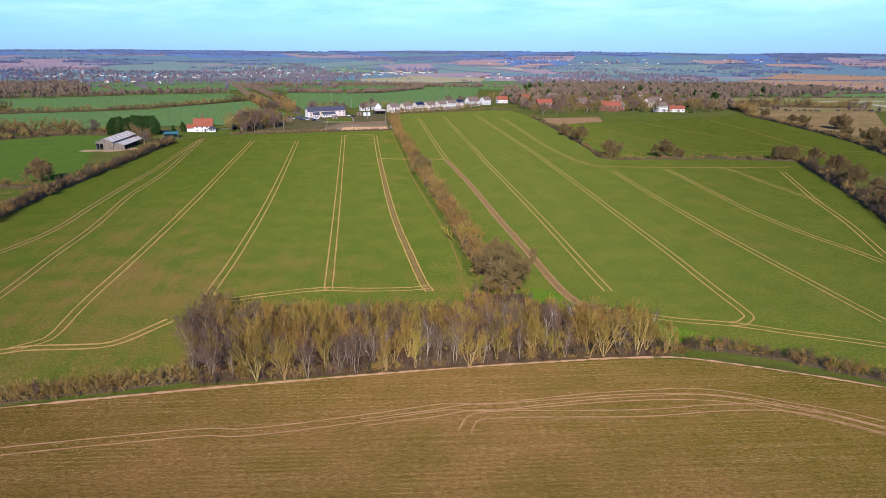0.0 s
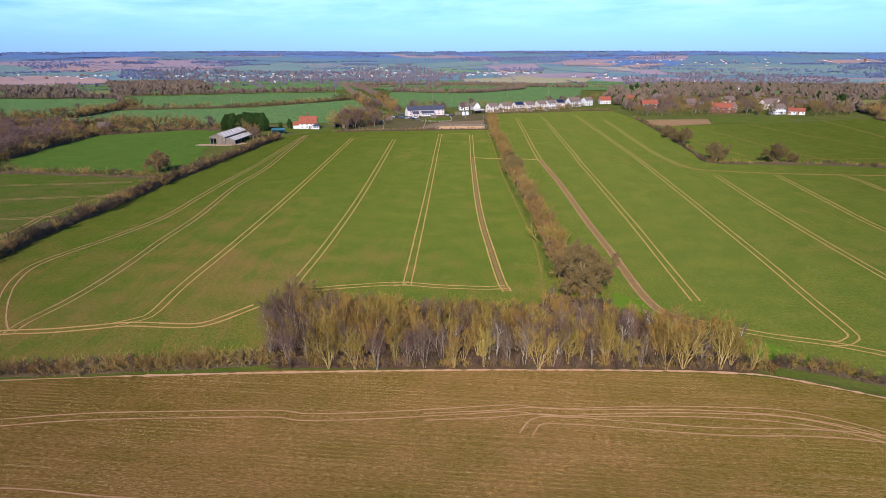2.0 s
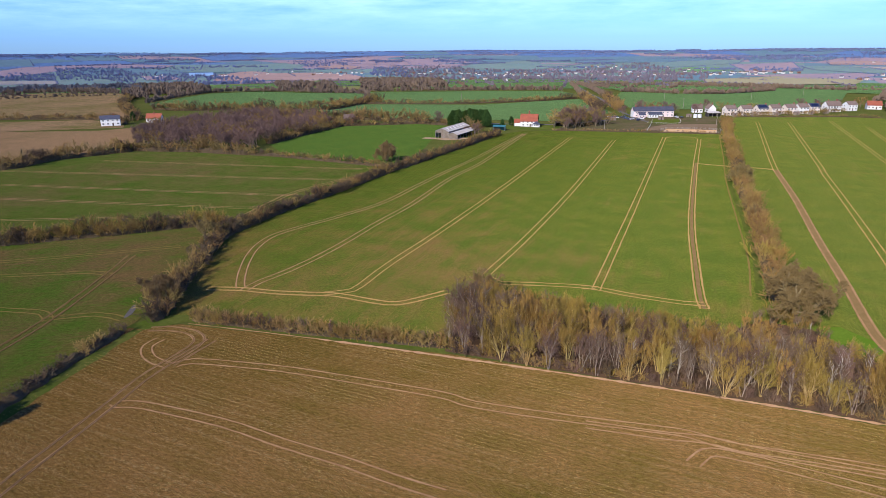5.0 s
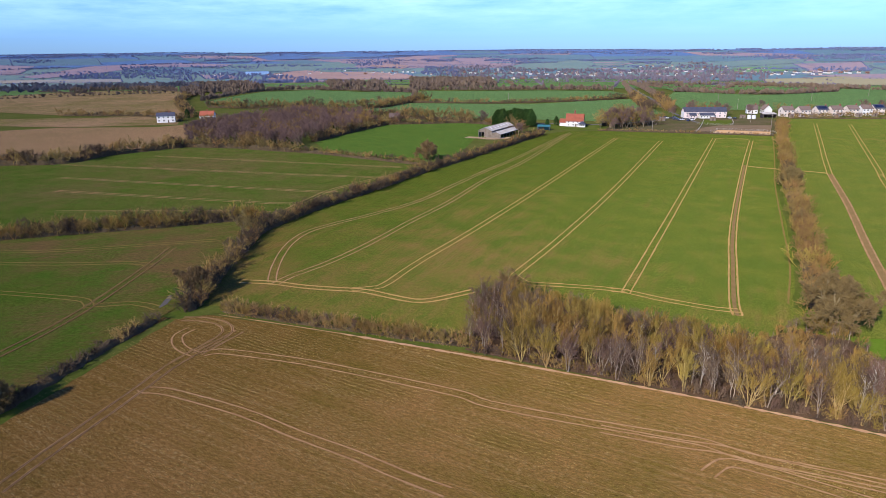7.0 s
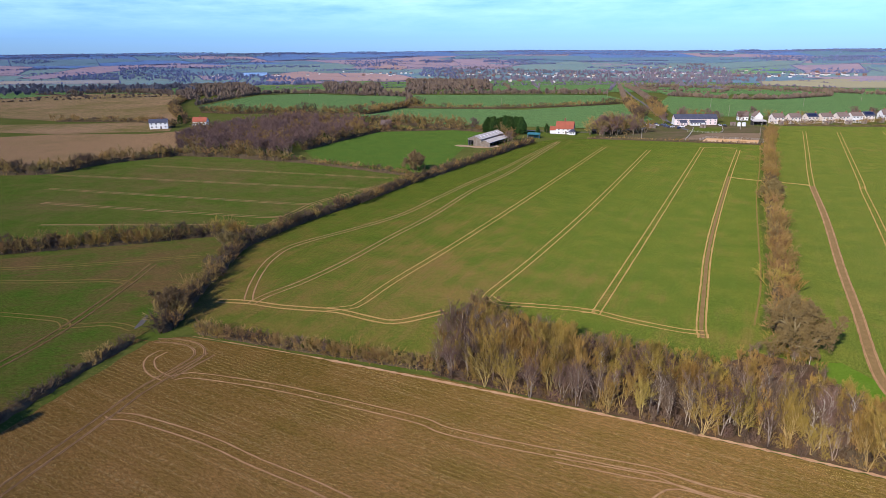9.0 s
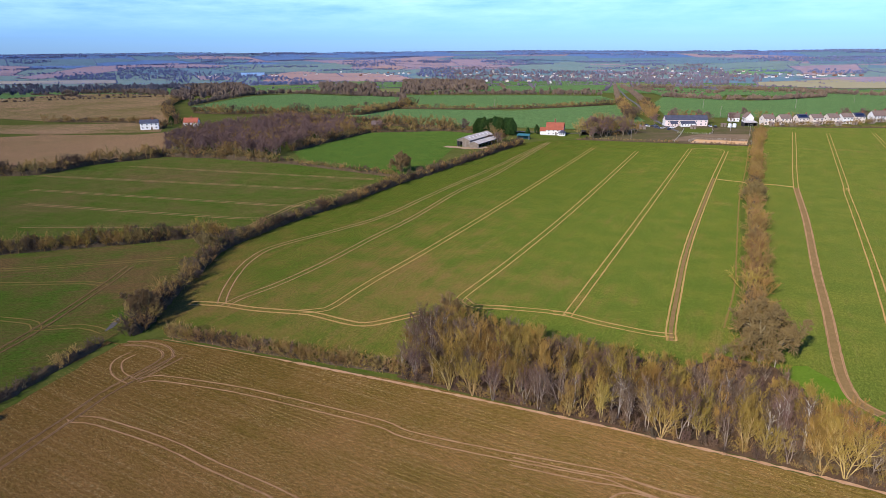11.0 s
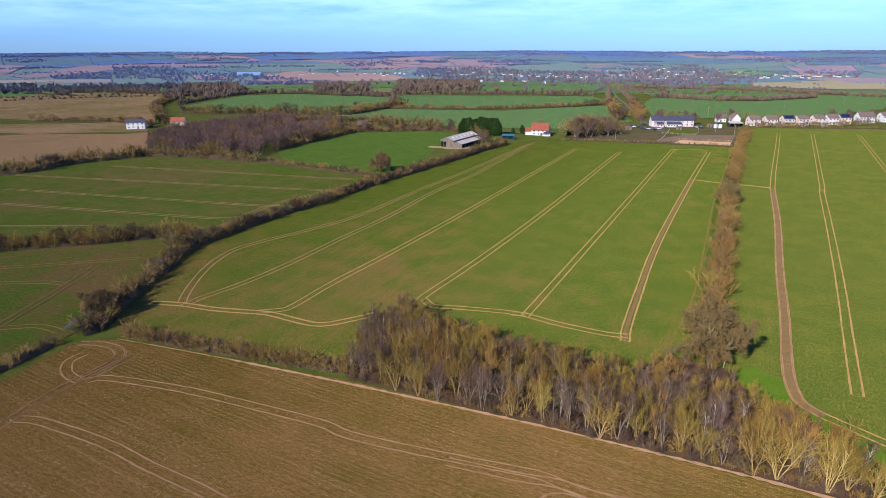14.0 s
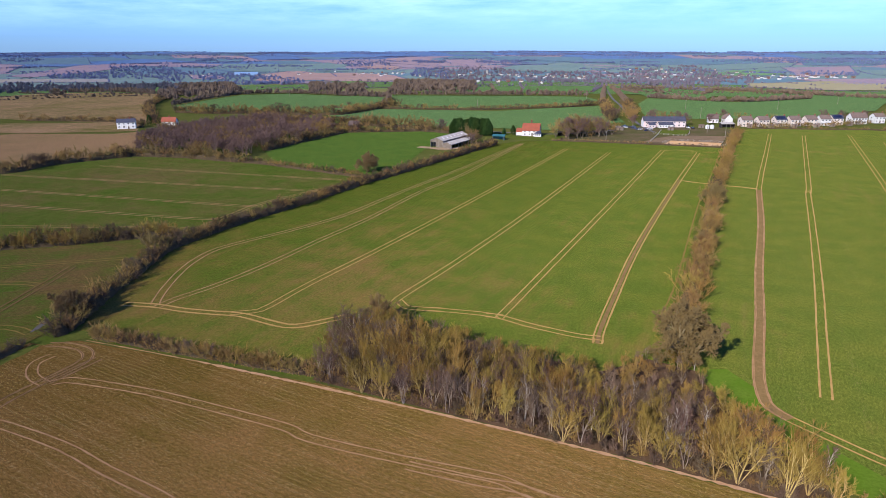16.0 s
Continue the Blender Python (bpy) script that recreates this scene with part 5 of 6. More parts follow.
# hedge colour steps towards blue with distance: haze put into the materials
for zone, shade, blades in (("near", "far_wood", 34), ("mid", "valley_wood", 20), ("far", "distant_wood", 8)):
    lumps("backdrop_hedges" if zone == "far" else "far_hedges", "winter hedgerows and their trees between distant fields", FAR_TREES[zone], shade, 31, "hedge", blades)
vr = random.Random(21)
RIGHT = [(75, 600), (100, 640), (160, 680), (270, 600), (345, 850), (560, 1040), (960, 1430), (700, 1800), (280, 1560), (100, 1000), (70, 800)]
bushes, dark = [], []
for x, y in scatter(RIGHT, 13, vr, 9000):
    if noise.noise((x / 120, y / 120, 8)) < 0.16:
        (dark if vr.random() < 0.13 else bushes).append((x, y, vr.uniform(3.5, 6.5), vr.uniform(6, 12)))
lumps("village_trees", "bare brown trees among the village houses", bushes, "far_wood", 34, "woodland")
lumps("village_evergreens", "dark evergreen trees among the village houses", dark, "evergreen", 35, "woodland")


# ---- buildings ----
def plaster(name, c, rough=0.85):
    return mottled(name, c, tuple(v * 0.86 for v in c), 0.35, rough, 6, bumps=0.15, dist=0.02)


M["white_wall"] = plaster("white_render", (0.80, 0.78, 0.74))
M["cream_wall"] = plaster("cream_render", (0.78, 0.67, 0.57))
M["pink_wall"] = plaster("pink_render", (0.84, 0.68, 0.64))
M["brick_wall"] = mottled("red_brick", (0.26, 0.115, 0.08), (0.20, 0.09, 0.065), 0.6, 0.9, 10)
M["red_tile"] = mottled("red_clay_tile", (0.36, 0.10, 0.055), (0.27, 0.08, 0.045), 0.5, 0.85, 8)
M["brown_tile"] = mottled("brown_concrete_tile", (0.20, 0.145, 0.125), (0.15, 0.11, 0.095), 0.5, 0.9, 8)
M["slate"] = mottled("blue_grey_slate", (0.055, 0.06, 0.085), (0.09, 0.09, 0.12), 0.5, 0.75, 8)
M["sheet"] = mottled("weathered_cement_sheet", (0.40, 0.37, 0.35), (0.29, 0.26, 0.24), 0.25, 0.9, 9)
M["boards"] = mottled("silvered_boards", (0.30, 0.25, 0.20), (0.20, 0.16, 0.12), 0.6, 0.9, 7)
M["dark_boards"] = mottled("tarred_boards", (0.035, 0.03, 0.028), (0.06, 0.05, 0.045), 0.6, 0.85, 7)
M["green_paint"] = mottled("green_blue_paint", (0.04, 0.17, 0.17), (0.06, 0.22, 0.21), 0.5, 0.6, 6)
M["blue_sheet"] = mottled("pale_blue_sheet", (0.22, 0.38, 0.62), (0.30, 0.46, 0.68), 0.05, 0.6, 6)
M["glass"] = mottled("dark_window_glass", (0.03, 0.035, 0.045), (0.05, 0.055, 0.07), 1.0, 0.15, 4, bumps=0.0)
M["frame"] = plaster("white_paint", (0.78, 0.77, 0.74), 0.5)
M["door"] = mottled("dark_door_paint", (0.10, 0.06, 0.045), (0.07, 0.05, 0.04), 2, 0.5, 4)
M["stone"] = mottled("church_flint", (0.40, 0.38, 0.36), (0.46, 0.44, 0.40), 0.3, 0.9, 6)
M["plastic"] = plaster("white_tank_plastic", (0.80, 0.80, 0.78), 0.4)
M["post"] = mottled("grey_post_wood", (0.32, 0.28, 0.23), (0.24, 0.20, 0.16), 1.0, 0.9, 6)
M["rail"] = plaster("pale_rail_paint", (0.42, 0.38, 0.33), 0.9)
M["panel"] = mottled("solar_panel_glass", (0.02, 0.035, 0.10), (0.03, 0.05, 0.13), 1.0, 0.2, 4, bumps=0.0)


def box(bm, x0, x1, y0, y1, z0, z1, bevel=0.0):
    r = bmesh.ops.create_cube(bm, size=1.0, matrix=Matrix.Translation(((x0 + x1) / 2, (y0 + y1) / 2, (z0 + z1) / 2)) @ Matrix.Diagonal((x1 - x0, y1 - y0, z1 - z0, 1)))
    if bevel:
        edges = list({e for v in r["verts"] for e in v.link_edges})
        bmesh.ops.bevel(bm, geom=edges, offset=bevel, segments=1, affect="EDGES")


def prism(bm, profile, x0, x1):
    """A profile in the y-z plane drawn out along x."""
    a = [bm.verts.new((x0, y, z)) for y, z in profile]
    b = [bm.verts.new((x1, y, z)) for y, z in profile]
    bm.faces.new(a[::-1])
    bm.faces.new(b)
    for i in range(len(profile)):
        j = (i + 1) % len(profile)
        bm.faces.new((a[i], a[j], b[j], b[i]))
    bmesh.ops.recalc_face_normals(bm, faces=bm.faces[:])


def block(name, material, parent, *dims, bevel=0.0, label=""):
    bm = bmesh.new()
    box(bm, *dims, bevel=bevel)
    return part(name, bm, M[material], parent, label)


def gabled(parent, x0, x1, y0, y1, eaves, ridge, wall, roof, over=0.35, thick=0.22, roof_label=""):
    """Walls with gable ends, and a roof of two slabs with eaves; the ridge runs along x."""
    ym = (y0 + y1) / 2
    bm = bmesh.new()
    prism(bm, [(y0, -0.2), (y1, -0.2), (y1, eaves), (ym, ridge), (y0, eaves)], x0, x1)
    part("wall", bm, M[wall], parent)
    s = (ridge - eaves) / (ym - y0)
    bm = bmesh.new()
    e = eaves - over * s
    prism(bm, [(y0 - over, e), (ym, ridge), (y1 + over, e), (y1 + over, e + thick), (ym, ridge + thick), (y0 - over, e + thick)], x0 - over, x1 + over)
    return part("roof", bm, M[roof], parent, roof_label)


def window(parent, x, y, z, w, h, turned=False):
    """A framed window standing slightly proud of a wall that faces -y, or -x when turned."""
    bm = bmesh.new()
    if turned:
        box(bm, y - 0.06, y + 0.05, x - w / 2, x + w / 2, z, z + h)
    else:
        box(bm, x - w / 2, x + w / 2, y - 0.06, y + 0.05, z, z + h)
    ob = part("window", bm, M["frame"], parent)
    for s in (-1, 1):
        bm = bmesh.new()
        c = x + s * w * 0.235
        if turned:
            box(bm, y - 0.075, y - 0.03, c - w * 0.19, c + w * 0.19, z + h * 0.1, z + h * 0.92)
        else:
            box(bm, c - w * 0.19, c + w * 0.19, y - 0.075, y - 0.03, z + h * 0.1, z + h * 0.92)
        part("pane", bm, M["glass"], ob)


def chimney(parent, x, y, z0, z1, material="brick_wall"):
    ob = block("chimney", material, parent, x - 0.5, x + 0.5, y - 0.35, y + 0.35, z0, z1, bevel=0.03)
    for s in (-0.22, 0.22):
        bm = bmesh.new()
        bmesh.ops.create_cone(bm, cap_ends=True, segments=8, radius1=0.14, radius2=0.11, depth=0.5, matrix=Matrix.Translation((x + s, y, z1 + 0.25)))
        part("chimney_pot", bm, M["red_tile"], ob)


def stand(ob, x, y, turn, z=None):
    ob.matrix_world = pose(x, y, terrain(x, y) if z is None else z, 0, 0, turn)
    return ob


def cottage(label, x, y, turn, w=11, d=8, eaves=5, ridge=8.2, wall="cream_wall", roof="brown_tile", chimneys=(0.0,), solar=False, porch=True, cols=4, group=""):
    top = tagged(new("house"), label, "house", group)
    gabled(top, -w / 2, w / 2, -d / 2, d / 2, eaves, ridge, wall, roof)
    for c in chimneys:
        chimney(top, c * w, 0, ridge - 0.6, ridge + 1.0)
    floors = (0.9, 3.3) if eaves > 4 else (0.9,)
    for z in floors:
        for i in range(cols):
            wx = (i + 0.5 - cols / 2) * w / cols
            if z < 2 and i == cols // 2 and porch:
                block("door", "door", top, wx - 0.5, wx + 0.5, -d / 2 - 0.07, -d / 2 + 0.05, 0, 2.05)
            else:
                window(top, wx, -d / 2, z, 1.4, 1.25)
    for z in floors:
        window(top, 0.8, -w / 2, z, 1.1, 1.2, turned=True)
    if solar:
        s = (ridge - eaves) / (d / 2)
        for i in range(5):
            bm = bmesh.new()
            xa = -w * 0.4 + i * w * 0.16
            y0, y1 = -d * 0.42, -d * 0.12
            z0, z1 = eaves + s * (y0 + d / 2) + 0.30, eaves + s * (y1 + d / 2) + 0.30
            bm.faces.new([bm.verts.new(p) for p in ((xa, y0, z0), (xa + w * 0.15, y0, z0), (xa + w * 0.15, y1, z1), (xa, y1, z1))])
            bmesh.ops.solidify(bm, geom=bm.faces[:], thickness=0.05)
            part("solar_panel", bm, M["panel"], top, "dark blue solar panel")
    return stand(top, x, y, turn)


def farmhouse():
    top = tagged(new("house"), "white farmhouse with red tiled roof and tall chimney", "house")
    gabled(top, -5.5, 5.5, -3.8, 3.8, 3.9, 8.3, "white_wall", "red_tile")
    chimney(top, -0.2, 0.2, 8.0, 10.6)
    for z in (0.7, 2.6):
        for wx in (-3.6, -0.6, 2.2):
            window(top, wx, -3.8, z, 1.0, 1.0)
    wing = block("side_wing", "white_wall", top, -9.5, -5.52, -2.5, 2.5, -0.2, 2.6)
    bm = bmesh.new()
    prism(bm, [(-2.9, 2.4), (0, 4.7), (2.9, 2.4), (2.9, 2.62), (0, 4.95), (-2.9, 2.62)], -9.8, -5.55)
    part("wing_roof", bm, M["red_tile"], wing)
    bay = block("garden_room", "white_wall", top, 3.0, 7.2, -6.4, -3.85, -0.2, 2.3)
    bm = bmesh.new()
    bmesh.ops.create_cone(bm, cap_ends=True, segments=4, radius1=3.3, radius2=0.2, depth=1.7, matrix=Matrix.Translation((5.1, -4.95, 3.15)) @ Matrix.Rotation(radians(45), 4, "Z"))
    part("garden_room_roof", bm, M["slate"], bay)
    for wx in (4.0, 5.1, 6.2):
        window(top, wx, -6.4, 0.7, 0.8, 1.3)
    block("door", "door", top, 0.6, 1.5, -3.87, -3.75, 0, 2.05)
    stand(top, -161, 437, 16)
    top.matrix_world = top.matrix_world @ Matrix.Diagonal((1.08, 1.08, 1.0, 1))
    return top


def barn():
    top = tagged(new("barn"), "old weathered timber barn with grey sheet roof and open bays", "barn")
    # main span, gable to the front: ridge along local x, front at x = 0
    bm = bmesh.new()
    prism(bm, [(-5.5, 4.4), (0, 6.6), (5.5, 4.4), (5.5, 4.62), (0, 6.85), (-5.5, 4.62)], -0.5, 38)
    roof = part("roof", bm, M["sheet"], top)
    for i in range(6):
        for s in (-1, 1):
            bm = bmesh.new()
            y0, y1 = s * 1.6, s * 3.4
            z0, z1 = 6.85 - 1.6 * 0.4055 + 0.03, 6.85 - 3.4 * 0.4055 + 0.03
            xa = 4 + 5.6 * i
            bm.faces.new([bm.verts.new(p) for p in ((xa, y0, z0), (xa + 1.3, y0, z0), (xa + 1.3, y1, z1), (xa, y1, z1))])
            bmesh.ops.solidify(bm, geom=bm.faces[:], thickness=0.03)
            part("rooflight", bm, M["frame"], roof)
    for s in (-1, 1):
        block("side_wall", "boards", top, 0, 37.5, s * 5.2 - 0.08, s * 5.2 + 0.08, -0.1, 4.45)
    block("back_wall", "boards", top, 37.4, 37.55, -5.1, 5.1, -0.1, 4.4)
    bm = bmesh.new()
    prism_pts = [(-5.2, 3.6), (5.2, 3.6), (5.2, 4.5), (0, 6.55), (-5.2, 4.5)]
    prism(bm, prism_pts, 0.0, 0.15)
    part("front_gable", bm, M["boards"], top)
    block("front_boarding", "boards", top, 0.0, 0.15, -5.2, 0.6, -0.1, 3.6)
    for y in (0.8, 3.0, 5.1):
        block("post", "post", top, 0.0, 0.3, y - 0.12, y + 0.12, -0.1, 3.7)
    # lower lean-to shed along the near side
    bm = bmesh.new()
    prism(bm, [(-13.2, 2.7), (-9.4, 4.3), (-5.6, 3.3), (-5.6, 3.5), (-9.4, 4.52), (-13.2, 2.9)], -2.4, 30)
    part("shed_roof", bm, M["sheet"], top, "brown rusted sheet roof")
    bm = bmesh.new()
    prism(bm, [(-13.0, -0.1), (-6.4, -0.1), (-6.4, 3.45), (-9.4, 4.25), (-13.0, 2.75)], -2.0, -1.85)
    part("shed_front", bm, M["boards"], top)
    for i in range(7):
        block("post", "post", top, -1.6 + 5.1 * i, -1.35 + 5.1 * i, -13.0, -12.75, -0.1, 2.75)
    block("shed_back", "dark_boards", top, -1.8, 29.6, -6.5, -6.35, -0.1, 3.4)
    stand(top, -185.5, 353, 95)
    top.matrix_world = top.matrix_world @ Matrix.Diagonal((0.92, 0.86, 0.9, 1))
    return top


def inn():
    top = tagged(new("inn"), "long pink and white village inn with slate roof", "pub")
    gabled(top, -18, 18, -4, 4, 5.2, 8.4, "pink_wall", "slate")
    block("gable_render", "white_wall", top, -18.12, -18.02, -3.9, 3.9, 0, 5.1)
    for c in (-15, -7, 1, 9, 16):
        chimney(top, c, 0.4, 7.8, 9.7)
    for i in range(9):
        window(top, -15.5 + 4 * i, -4, 3.3, 1.3, 1.2)
        if i not in (1, 2, 4, 5):
            window(top, -15.5 + 4 * i, -4, 0.9, 1.3, 1.3)
    for x0, x1, depth, wall in ((-15, -9.5, 6, "pink_wall"), (-6, 6, 5, "white_wall")):
        ext = tagged(new("extension"))
        ext.parent = top
        bm = bmesh.new()
        prism(bm, [(-4.05, -0.1), (-4.05 - depth, -0.1), (-4.05 - depth, 2.6), (-4.05 - depth / 2, 4.4), (-4.05, 2.6)], x0, x1)
        part("wall", bm, M[wall], ext)
        bm = bmesh.new()
        prism(bm, [(-4.06, 2.5), (-4.05 - depth / 2, 4.42), (-4.35 - depth, 2.4), (-4.35 - depth, 2.6), (-4.05 - depth / 2, 4.65), (-4.06, 2.7)], x0 - 0.3, x1 + 0.3)
        part("roof", bm, M["slate"], ext)
        for i in range(max(2, int((x1 - x0) / 2.5))):
            window(top, x0 + 1.2 + 2.4 * i, -4.05 - depth, 0.8, 1.3, 1.3)
    stand(top, -97, 540, 32)
    top.matrix_world = top.matrix_world @ Matrix.Diagonal((0.9, 0.9, 0.92, 1))
    return top


def open_shed(label, x, y, turn, w, d, h, roof, wall):
    top = tagged(new("shed"), label, "shed")
    bm = bmesh.new()
    prism(bm, [(-d / 2 - 0.3, h), (d / 2 + 0.3, h + 0.8), (d / 2 + 0.3, h + 0.92), (-d / 2 - 0.3, h + 0.12)], -w / 2 - 0.3, w / 2 + 0.3)
    part("roof", bm, M[roof], top)
    block("back_wall", wall, top, -w / 2, w / 2, d / 2 - 0.1, d / 2, -0.1, h + 0.7)
    for s in (-1, 1):
        block("side_wall", wall, top, s * w / 2 - 0.06, s * w / 2 + 0.06, -d / 2, d / 2 - 0.12, -0.1, h)
    n = max(2, int(w / 3))
    for i in range(n + 1):
        px = -w / 2 + 0.15 + (w - 0.3) * i / n
        block("post", "post", top, px - 0.08, px + 0.08, -d / 2, -d / 2 + 0.16, -0.1, h)
    return stand(top, x, y, turn)


farmhouse()
barn()
inn()
open_shed("green-blue painted storage shed behind the hedge", -170, 405, 15, 8, 4, 2.4, "green_paint", "green_paint")
open_shed("dark open-fronted field shed with pale roof", -54, 562, 30, 10, 6, 2.8, "sheet", "dark_boards")
open_shed("black boarded stable at the paddock", -141, 445, 20, 6, 4, 2.4, "dark_boards", "dark_boards")
ROWS = ((-44, 580, "cream_wall", "brown_tile", False), (-33, 587, "cream_wall", "brown_tile", False), (-22, 597, "cream_wall", "slate", True), (-12.5, 603, "cream_wall", "brown_tile", False),
        (-2, 613, "cream_wall", "brown_tile", False), (7, 622, "white_wall", "brown_tile", False), (15, 631, "cream_wall", "slate", True), (29, 648, "white_wall", "brown_tile", False), (43, 665, "white_wall", "brown_tile", False))
for i, (x, y, wall, roof, solar) in enumerate(ROWS):
    big = i == 7
    cottage(("semi-detached house with {} walls and {} roof" + (" with solar panels" if solar else "")).format(wall.split("_")[0], "slate" if roof == "slate" else "brown tile"),
            x, y, 38, 13 if big else 8.6, 7.5, 5.0, 8.6 if big else 7.6, wall, roof, (-0.3, 0.3) if big else (0.42,), solar, cols=5 if big else 3, group="row of village houses")
cottage("white house with red tiled roof at the end of the row", 62, 690, 10, 11, 8, 3.4, 6.8, "white_wall", "red_tile", (0.0,), group="village houses")
for x, y, turn in ((-71, 594, 20), (-61, 600, -60)):
    cottage("white gabled house with brown roof", x, y, turn, 8, 6.5, 3.2, 6.6, "white_wall", "brown_tile", (0.3,), cols=3, group="village houses")
cottage("white rendered two-storey house by the brown fields", -442, 306, 52, 13, 7, 5.0, 7.2, "white_wall", "slate", (0.2,), group="houses on the lane")
cottage("white bungalow with red-brown roof on the lane", -434, 338, 35, 11, 7, 3.0, 6.2, "white_wall", "red_tile", (0.0,), group="houses on the lane")
cottage("small red brick house at the edge of the wood", -288, 394, 30, 7, 6, 3.6, 6.6, "brick_wall", "brown_tile", (0.3,), cols=2, group="houses on the lane")
VILLAGE = ((97, 628, 5, "brick_wall", "red_tile", 14), (153, 600, -8, "brick_wall", "red_tile", 18), (162, 606, 30, "brick_wall", "brown_tile", 10), (199, 598, 20, "white_wall", "brown_tile", 10), (213, 596, -10, "white_wall", "red_tile", 13),
           (205, 650, 40, "cream_wall", "brown_tile", 12), (216, 668, -40, "white_wall", "brown_tile", 11), (136, 648, 10, "brick_wall", "brown_tile", 11), (163, 700, 0, "white_wall", "slate", 13),
           (181, 690, 20, "cream_wall", "brown_tile", 12), (253, 700, 0, "white_wall", "slate", 18), (85, 690, 30, "brick_wall", "red_tile", 12), (120, 720, 10, "cream_wall", "brown_tile", 12), (230, 760, 15, "white_wall", "brown_tile", 12))
for x, y, turn, wall, roof, w in VILLAGE:
    kind = {"brick_wall": "red brick", "white_wall": "white rendered", "cream_wall": "cream rendered"}[wall]
    low = w in (13, 18) and wall == "white_wall"
    cottage("{} village house with {} roof among trees".format(kind, {"red_tile": "red tile", "brown_tile": "brown tile", "slate": "slate"}[roof]),
            x, y, turn, w, 8, 2.8 if low else 5.0, 5.2 if low else 8.3, wall, roof, (-0.3, 0.3), group="village houses")


def far_house(wall, roof, w, d, eaves, ridge):
    top = tagged(new("house"), "distant {} house with {} roof in the valley".format(wall.split("_")[0], roof.split("_")[0]), "house", "houses in the valley")
    gabled(top, -w / 2, w / 2, -d / 2, d / 2, eaves, ridge, wall, roof)
    window(top, -w / 4, -d / 2, 0.9, 1.6, 1.3)
    window(top, w / 4, -d / 2, 0.9, 1.6, 1.3)
    return top


hr = random.Random(44)
FARK = [far_house("white_wall", "slate", 10, 7, 4.5, 7), far_house("white_wall", "brown_tile", 12, 7, 4, 7), far_house("cream_wall", "brown_tile", 10, 7, 4.5, 7.5), far_house("brick_wall", "brown_tile", 11, 7, 4.5, 7.5)]
for i, ob in enumerate(FARK):
    stand(ob, -1180 + 26 * i, 2300 + 9 * i, 12 * i)
for cx, cy, sx, sy, n in ((-1500, 2150, 330, 120, 30), (-1000, 2330, 300, 90, 30), (-420, 2480, 260, 110, 26), (-150, 2700, 160, 90, 26), (-800, 1500, 250, 60, 8), (800, 3500, 450, 140, 30), (1500, 3450, 200, 90, 14),
                          (500, 1500, 220, 130, 12), (-2100, 1700, 350, 180, 10), (-700, 2950, 220, 110, 14), (250, 2300, 180, 120, 10)):
    for _ in range(n):
        x, y = cx + hr.gauss(0, sx * 0.6), cy + hr.gauss(0, sy * 0.9)
        copy_thing(FARK[hr.choice((0, 0, 1, 1, 2, 2, 3))], pose(x, y, terrain(x, y), 0, 0, hr.uniform(-50, 50)))
church = tagged(new("church"), "pale stone church with a square tower", "church")
bm = bmesh.new()
box(bm, -4, 4, -4, 4, -1, 18)
for sx in (-3.2, 0, 3.2):
    for sy in (-3.6, 3.6):
        box(bm, sx - 0.7, sx + 0.7, sy - 0.4, sy + 0.4, 18, 19.2)
part("tower", bm, M["stone"], church)
gabled(church, 4.05, 24, -4, 4, 6, 10, "stone", "slate")
stand(church, -1235, 2285, 0)
shed_far = tagged(new("warehouse"), "pale blue industrial shed far across the valley", "warehouse")
gabled(shed_far, -45, 45, -18, 18, 8, 11, "blue_sheet", "blue_sheet")
stand(shed_far, -2090, 1830, 45)

# ---- evergreens by the barn ----
def conifer(name, label, seed, height, width, n=520):
    rng = random.Random(seed)
    wood, crown = Wood(), Wood()
    wood.tube([Vector((0, 0, -0.1)), Vector((0, 0, height * 0.5)), Vector((0, 0, height * 0.95))], [0.2, 0.14, 0.03], 6)
    for i in range(n):
        t = rng.random() ** 0.8
        z = 0.4 + t * (height - 0.8)
        r = width / 2 * min(1.0, (1 - t) * 1.8 + 0.12) * math.sqrt(rng.uniform(0.35, 1))
        a = rng.uniform(0, 6.283)
        p = Vector((r * math.cos(a), r * math.sin(a), z))
        crown.twig(p, p + jitter(rng, Vector((math.cos(a) * 0.5, math.sin(a) * 0.5, 0.9)), 0.25) * rng.uniform(0.7, 1.3), rng.uniform(0.18, 0.34))
    top = tagged(new(name), label, "tree")
    mesh_object("trunk", wood.v, wood.f, M["bark"], top)
    mesh_object("crown", crown.v, crown.f, M["evergreen"], top)
    return top


pattern = conifer("garden_shrub", "", 7, 2.6, 2.8, 160)
EVERGREEN = pattern.children[1].data
for ob in (*pattern.children_recursive, pattern):
    bpy.data.objects.remove(ob)
cr = random.Random(3)
for i in range(11):
    ob = conifer("conifer", "dense dark green cypress in a tall row by the barn", 300 + i, cr.uniform(10.5, 12.5), 7.4, 1900)
    tagged(ob, group="cypress row")
    stand(ob, -209 + 2.3 * i, 411 + 0.8 * i + cr.uniform(-1, 1), 0)
for x, y, h in ((-173, 432, 6.5), (-178, 428, 4.5), (88, 650, 11), (93, 655, 9), (78, 662, 10), (225, 610, 7), (188, 612, 7), (-448, 329, 8)):
    stand(conifer("conifer", "dark evergreen garden tree", int(abs(x)), h, h * 0.5, 260), x, y, 0)

